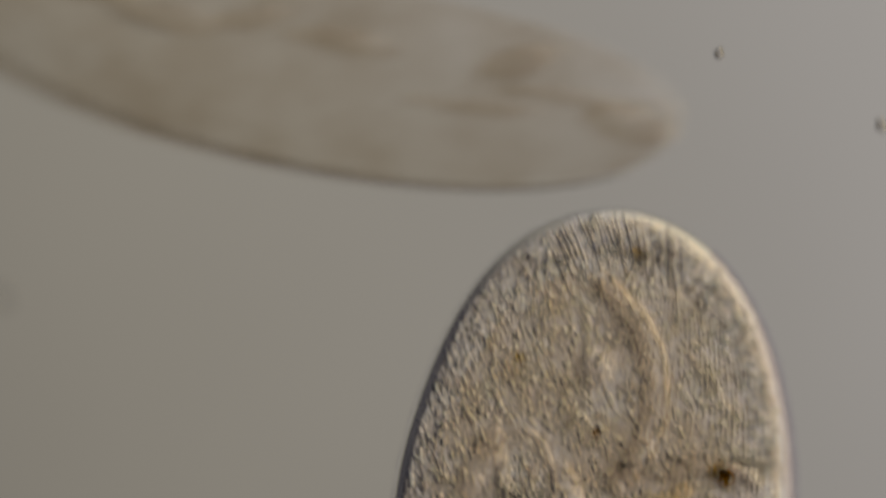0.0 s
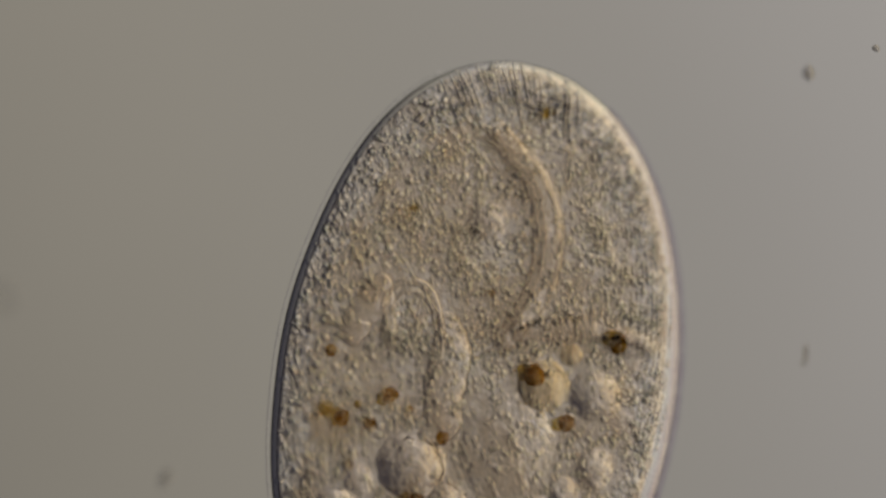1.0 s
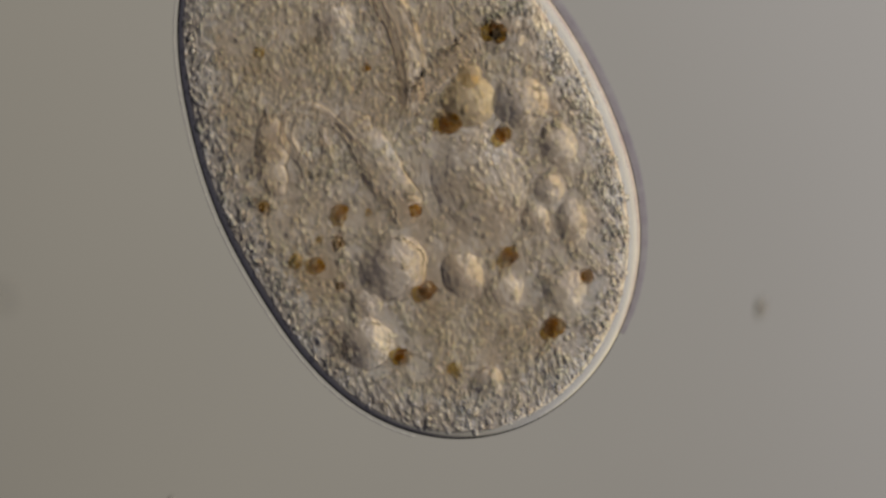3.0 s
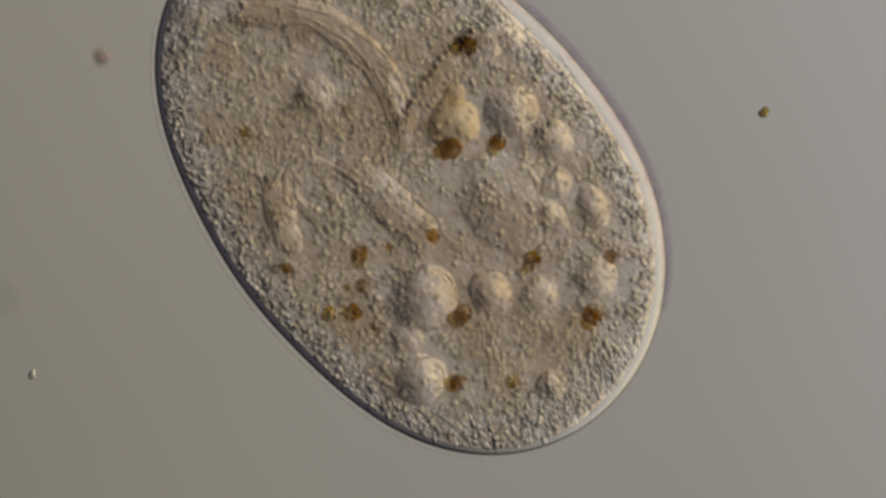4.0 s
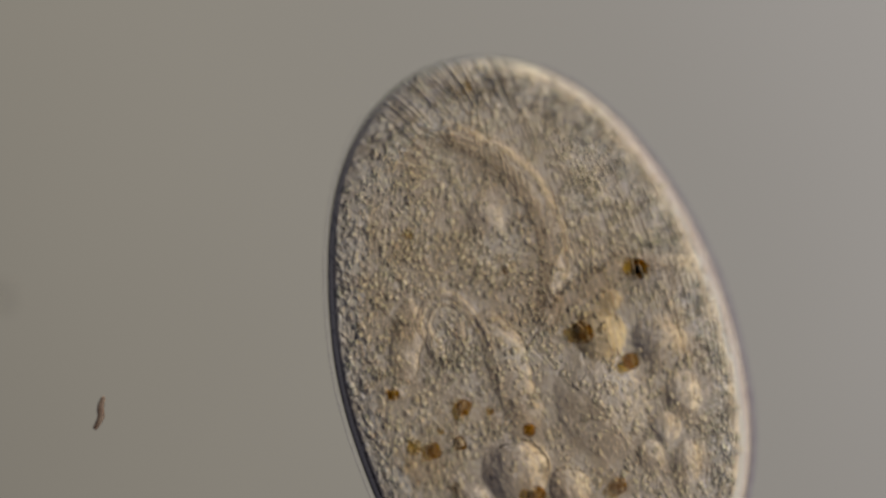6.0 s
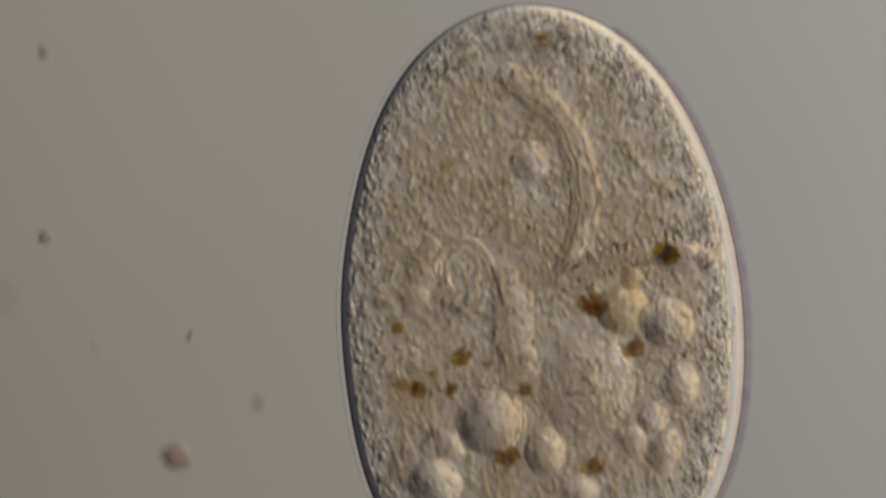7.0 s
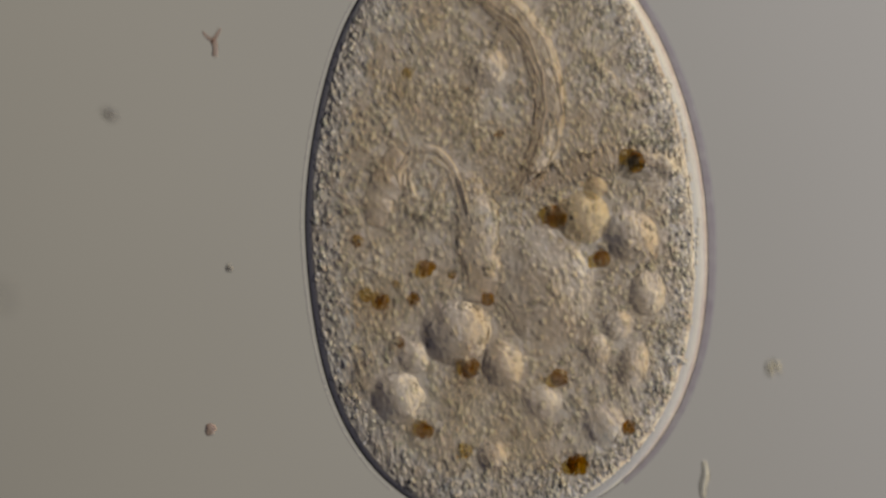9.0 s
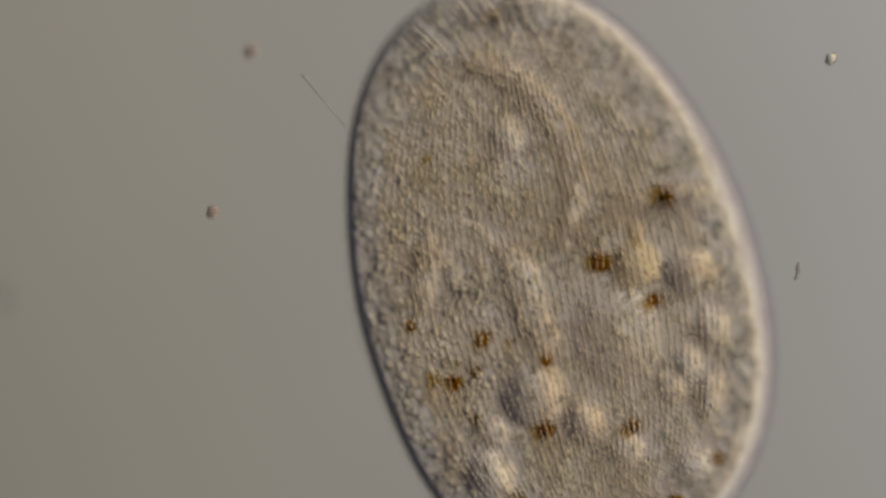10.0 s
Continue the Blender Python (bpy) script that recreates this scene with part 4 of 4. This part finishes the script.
    stream(GRAINS[16], -3.4, -2.9, -6.5, 0.6, -3.2, -3.2, 0.4, -4.1, -2.7, 1.8, -0, -2.5, -3, 0.4, -4.3, 4.4, -2.8, 4.9, -2.6, 5.7, -2.7, 7.3, -4.9, 3, -4.2, 2.1, -0.8, 2.5, -0.5, 0.4, 1.2, 2.3, 1.7, -0.7, -0.4, -2.1, 0.4, -0.4, -1, -0.1, -2.8, 0.5)
    stream(GRAINS[17], -4.2, -1.8, -5, -1, -1.8, -3.8, -2.3, -7.6, -1.6, -3.7, 1.5, -5.1, 0.8, -0.4, -2.9, -6.4, -3.6, -5.7, -1.3, -2, -0.7, 1.7, 0.2, -1.2, -2.1, -2.4, -0.5, 1.3, -0, -0.1, -0.6, 0.3, 0.5, -1.4, 0, -2, -1.9, 0.7, -4, -3, -1, -0.1)
    stream(GRAINS[18], -4.4, -2.3, -5, 0, 0.8, -6.2, 0.3, -9.8, 1.5, -2.6, 3.1, -9.4, 2.4, -1.9, -1.8, 1.4, -2.1, 2.7, -1.9, 5.4, -0.4, 6, -1.9, 0.3, -2.9, -0.3, -2, 2.5, -2.2, -0.7, 0.7, 0.7, 0.7, -1.1, 0.8, -2.6, -0.7, 0.8, -3.5, -2.7, -0.8, -0.9)
    stream(GRAINS[19], -1.2, -3.7, -1.9, -3.1, 5.4, -5.8, 3.6, -7.3, 7.3, -2.7, 6.6, -3.8, 6.4, -2.5, -2, -5.9, -2.8, -5.4, -0.3, -2, 1.4, 6.4, -1.8, -0.5, -4.8, 1.7, -1.6, 0.7, 0.4, -0.1, -0.4, 0.1, 0.9, -0.7, 0.2, -1.7, -0.5, -0.8, 3.8, -4.1, 0.9, -1.9)
    stream(GRAINS[20], -0.1, -0, -6.3, 0.6, -1.7, -1.8, -0.2, -3, -2.6, 3.5, -0.7, -1.3, -3.6, 3.1, -5.4, 6.6, -4.6, 6.7, -3.4, 6.7, -2.5, 7.8, -4.3, 3.8, -3.4, 2.3, -0.4, 1.6, -0.1, 0.7, 0.9, 1.1, 0.6, -0.9, -0.2, -1.6, -0.1, -0.6, -2.5, -0.2, -2.8, 1)
    stream(VACUOLES[0], 1.6, -1, -5.2, 0.6, 1.6, -1, 0.1, -2.9, -1.2, 2.9, -1.7, -4, -5.8, 0.1, -8.1, 1.9, -8, 2.5, -5.8, 2.5, -1.8, 3.7, -0.3, 1.5, 1.7, -0.4, 0.2, 1.8, -1.5, 0.3, 1.3, 1.8, -0.2, -0.9, 0.2, -0.3, -0.4, -0.5, -2.2, -0.6, -0.1, 1.2)
    stream(VACUOLES[1], -2.6, -1.7, -4.8, -0.6, -1.2, -2, -0.3, -2.9, -2, 3.3, -2.6, -1.7, -4.8, 2.1, -5.5, 3.9, -4.3, 2.4, -1.9, 1.1, 0, 2.3, -3.5, 3.2, -2, 1.5, -0.3, 2, -0, 1.1, 1.3, 0, 0, 0.3, -0.5, -3.5, 0.7, -2.5, -2, -4.2, -1.6, -3)
    stream(VACUOLES[2], -1.6, 3.7, -4.1, 3, -1.1, -1.2, 0.2, -1.7, -1.6, 3.7, 3.7, -2.5, 2, -0.8, -4.7, 0.9, -4.2, 0.4, -3.1, 0.5, -0.6, 4.1, -2.3, 0.1, 0.9, -0.3, 0.4, 2.7, 1.1, 1.3, 2.7, 2.1, -0.4, -2.3, -1.8, -3.9, -1.4, -1.3, -3.9, -2.8, -2.9, -3.2)
    stream(VACUOLES[3], -5.1, 6.1, -1.9, 12.2, -2.6, 5.5, -0.3, 5, 0.9, 5, 2.5, 0.7, -0.5, 1.6, -2.6, 2.5, -2.8, 1.3, -3.2, 3.2, -0.9, 4.5, -1.8, 0.6, 0.5, 0, -0.8, 1, -0, 0.9, -0.4, 0.9, 0.6, -1.4, 1.3, -3.5, 0, -0.9, 1.5, -5.3, 5, -6.2)
    stream(VACUOLES[4], -4.7, 2.9, -3.4, 7.8, -3, -1, 2.4, -0.4, 1.8, 4.1, 3.1, -2.4, 0.5, 1.7, -2.7, 7.7, -2.6, 7.5, -3.2, 5.7, 0.1, 4.2, -2.5, -1, -3.3, -0.3, -0.7, 1.1, -1.4, -0.4, 0.4, 0.8, -0.1, -2, 1.5, -1, 0.1, 0.4, 0.9, -4.4, 1.5, -6.6)
    stream(VACUOLES[5], -1.6, 6.1, -2.5, 8.1, -1.7, 0.4, 1.4, 0.6, 0.4, 6.6, 1.7, -0.1, 1.1, 1.9, -0.7, 4.1, -0.6, 4.9, 0.2, 4.2, 2.2, 4.2, -3.7, 2.4, -1.7, 1.3, -0.8, 2.2, -1, -1, 1.7, 2.2, 0.3, -1.2, 0.7, -2, -0.3, 1, -0.4, -4.5, -0.4, -3.8)
    stream(VACUOLES[6], -2.2, 2.7, -2.4, 6.5, -2, 0.2, 1.4, 0.5, -1.8, 2.4, 0.6, -3, -4.2, 0.5, 0.4, 1.6, 0.3, 2.7, -2.6, 1.3, -3, 1.9, -6.3, -0.6, -3.8, -0.6, 0.4, 4.7, -1.6, 0.7, 0.7, 2.2, -2.4, -3.2, -0.4, -2.3, 1, -0.7, -2.3, -4.4, -0.2, -4.9)
    stream(VACUOLES[7], -0.4, 0.4, -0.7, 1.2, -1.1, -0.3, 0.8, -0, -0.6, 3.9, -0.4, 0.4, -5.5, 1.7, -8.9, 6.8, -7.1, 6.7, -8.1, 4, -6.2, 5.1, -6.3, 2, -3.1, 1.5, -0.1, 2.6, -0.5, 0.3, 0.8, 1.8, -0.3, -1.9, -0.5, -2.1, 0.5, 2.1, -0.1, 0.6, -2.9, -3.2)
    stream(VACUOLES[8], -0, 0, -1.1, 1.1, -0.8, -1, 0.7, -1.1, -0.8, 4, 0.3, -0.5, -2.6, 1.5, -4.3, 4.5, -3.7, 4.3, -3.3, 2.6, -3.3, 5.3, -4.4, 2.2, -2, 1.4, -0, 2.5, -0.1, 0.5, 1.2, 1.7, 0.1, -1.6, -0.9, -1.7, 0.1, 0.2, -2.3, -1.7, -3.5, -2.3)
    stream(VACUOLES[9], -2.6, -2.9, -2.8, -2.7, -1.1, -2, -1.4, -2.7, -1.2, 3.2, -2.6, -2.9, -5, -7.3, -2.2, -6, -1.1, -7.5, 1.1, -10.4, -3.4, 5.2, -3.6, 1.3, -1.1, -0.5, 0, 2.4, 0.1, 0.6, 0.9, 1.6, -0, -1.5, -0.8, -1.4, 0.8, 1.4, -2.7, -1, -3.5, -1.6)
    stream(VACUOLES[10], -0.6, 0.5, -2.1, 5.5, -1.6, -0.3, 1.4, -0.1, -0.3, 4, 1.4, -0.7, -1.4, 1.9, -2.7, 4.5, -2.3, 4.6, -2.6, 3.3, -2, 4.6, -4.2, 1.5, -2.2, 1.3, -0.3, 2.2, -0.6, 0, 1, 1.5, 0, -1.7, -0.4, -1.9, -0.1, 0.4, -1.3, -2.9, -1.4, -3.3)
    stream(VACUOLES[11], -0, 0, -5.2, 0.5, -1.2, -1.9, -0, -2.9, -2, 3.5, -0.6, -1.3, -3.5, 2.6, -5.4, 5.5, -4.7, 5.3, -3.2, 4.7, -2.3, 6.5, -3.7, 3.2, -2.4, 1.5, -0.3, 1.9, -0.2, 0.7, 1, 1.2, 0.4, -0.9, -0.6, -1.6, 0.1, -0.7, -2.7, -0.7, -2.8, -0.2)
    stream(VACUOLES[12], -8.4, 8.6, -9.7, 11.1, -3.1, 7, -0.8, 4.9, -2.9, 4.3, 2.4, -1.9, 0.7, 1.4, -1.5, -1.6, -1.6, -4.7, -1.7, -1.9, 0.7, 1.9, -2.9, -3.3, -3.7, -0.5, -0, -0.2, 0.8, 0.2, 0, 3.2, -1.1, -3, 0.2, -1.8, -2.3, 2.4, -3.5, -1.8, -3.5, -5.1)
    stream(VACUOLES[13], -5.4, 5.1, -5.7, 7.7, -1.2, 2, 0.5, 1.4, -0.3, 3, 2.8, -2.4, 1.1, 1.1, -2, 2.3, -2.1, 1.3, -2.6, 3, -1.1, 4.9, -3.8, -0.6, -3.4, 0.4, -0.9, 0.4, 0.1, 0.1, -0.1, 1.4, 0.2, -2.1, 0.7, -2.7, -0.7, 1.2, -1.2, -2.5, -0.5, -3.7)
    stream(VACUOLES[14], -4.8, 4, -3.7, 3.1, -5.7, -3.8, -1.9, -1.9, -5.4, 2.2, -1.3, -2.4, -0.7, 2.6, -7.8, 7.3, -6.4, 5.9, -6.2, 5.8, -5, 7.6, -8.2, 0.9, -7.2, 0.2, -0.5, 1.8, 1, -0.3, 0.6, 0.3, 0.5, -0.6, -1.2, -3.2, -1, 0.6, -3.1, -2, 2.2, -4.2)
    stream(VACUOLES[15], -3.9, 3.4, -3.8, 6.1, -1.4, -0.3, 0.6, -0.4, -0.5, 2.5, 2, -2.4, 0.3, 0.9, -3.1, 2.7, -2.6, 2.3, -3.1, 3.5, -1.8, 5.7, -4, 0.7, -3.3, 1, -0.8, 1.2, 0, 0, 0.1, 0.8, 0.6, -1.5, 0.1, -2.8, -0.6, 0.4, -1.2, -2.9, 0.5, -3.1)
    stream(NUCLEI[0], 3.9, 1.6, -2.2, 5.2, -1.2, -0.8, 1.2, -1.1, -0.6, 3.5, 9.4, 0.1, 2.1, 4.1, 9.1, -3.7, 9.3, -5.1, 10.3, -8.6, 4.7, -1.8, 2.1, 2.5, 4.4, 4.3, 0.3, 0.6, -0.3, -1.8, 2, -0.9, 2.4, -0.6, -0.7, 1, -3.5, 2.7, 1.9, -1.9, 1.4, 0.6)
    stream(NUCLEI[1], -5.6, -2.4, -6.7, -1.4, -4.8, -3.8, -5.6, -9.7, -4.7, -6.9, 1.6, -8, 0.9, -2.4, -4.2, -15.1, -5.7, -14.4, -1.2, -8.5, -1.1, -2, 1.2, -2.7, -2.3, -4.6, 0.4, 1, 1.1, -0, -1.8, 0, 0.4, -2.1, -0.4, -2.3, -3.4, 1.1, -6.6, -4.2, -1, -0.4)
    stream(FOLDS["gullet"], -1.9, -0.6, -2.2, 0, -0.6, -1.6, -0.7, -3, -0.4, -1.3, 1, -2.6, 0.6, -0.4, -1.2, -2.1, -1.4, -1.8, -0.7, -0.4, -0.3, 1, -0.2, -0.6, -1.1, -0.9, -0.3, 0.6, -0.1, -0.1, -0.2, 0.2, 0.2, -0.6, 0, -1, -0.7, 0.3, -1.5, -1.4, -0.3, -0.3)
    stream(FOLDS["food_canal"], -1.3, 0.2, -5.2, 2, -1.7, -1.9, 0.1, -3, -1.9, 2.8, 0.8, -1.9, -1.9, 2, -3.4, 4.2, -2.7, 4.3, -2.4, 4.5, -1.8, 6.3, -3.8, 2.7, -2.9, 1.9, -0.5, 1.6, -0.2, 0.3, 0.9, 1, 0.7, -1.1, -0.3, -1.8, -0.5, -0.1, -2, -1.1, -2.2, -0.2)
    stream(FOLDS["side_fold"], -4.6, 2.8, -5.2, 4.7, -0.8, -0.9, -0, -2.4, -0.2, 0.4, 2.6, -3.8, 1.3, 0.3, -2.1, -0.1, -2.4, -0.3, -2.2, 1.8, -1, 4.1, -2.9, -0.7, -3.4, -0.2, -0.9, 0.7, -0.1, -0.1, -0.2, 0.9, 0.4, -1.8, 0.5, -2.5, -1, 1.1, -1.7, -2.4, -0.7, -2.4)
    stream(FOLDS["long_vacuole"], -1.6, -0.7, -5.4, 0.4, -1.9, -1.8, -0.6, -3.1, -2.7, 2.9, -0.7, -1.2, -3.2, 3.5, -4.7, 6.2, -3.8, 6.3, -2.7, 7, -2.1, 8.1, -4, 4.4, -3.5, 2.5, -0.5, 1.7, 0, 0.7, 0.7, 1, 0.5, -1, -0.1, -1.7, -0.5, -0.5, -2.6, -0.2, -2.9, 1.6)
    stream(FOLDS["bent_vacuole"], -2.1, -0.8, -5.8, 0.6, -1.9, -2.2, -0.5, -3.7, -2.4, 2.4, -0.2, -2, -2.7, 2.5, -4.3, 5.2, -3.6, 5.4, -2.8, 6.2, -2.1, 7.5, -4.1, 3.7, -3.6, 2.3, -0.6, 1.7, -0.2, 0.5, 0.7, 1, 0.6, -1, -0.1, -1.8, -0.4, -0.3, -2.4, -0.4, -2.7, 1.2)
    stream(FOLDS["arch"], -3, -1.2, -5.4, 0.4, -1.7, -2.6, -0.6, -4.5, -2, 1.4, 0.3, -2.8, -2, 1.9, -3.9, 3.6, -3.4, 3.9, -2.5, 5.1, -1.9, 6.7, -3.7, 3.1, -3.5, 1.8, -0.7, 1.7, -0.3, 0.3, 0.6, 0.9, 0.6, -1.1, -0, -1.9, -0.6, -0.1, -2.5, -0.8, -2.4, 0.9)
    stream(FOLDS["feeding_canal"], -5.1, 4.5, -4.9, 7.1, -1.3, 0.6, 0.6, 0.1, -0.3, 2.6, 2.4, -2.6, 0.7, 0.9, -2.5, 2.5, -2.3, 1.9, -2.7, 3.3, -1.4, 5.3, -3.8, 0.1, -3.3, 0.7, -0.9, 0.9, -0, 0, 0, 1.1, 0.4, -1.8, 0.4, -2.7, -0.7, 0.8, -1.2, -2.8, 0.1, -3.4)


motions()
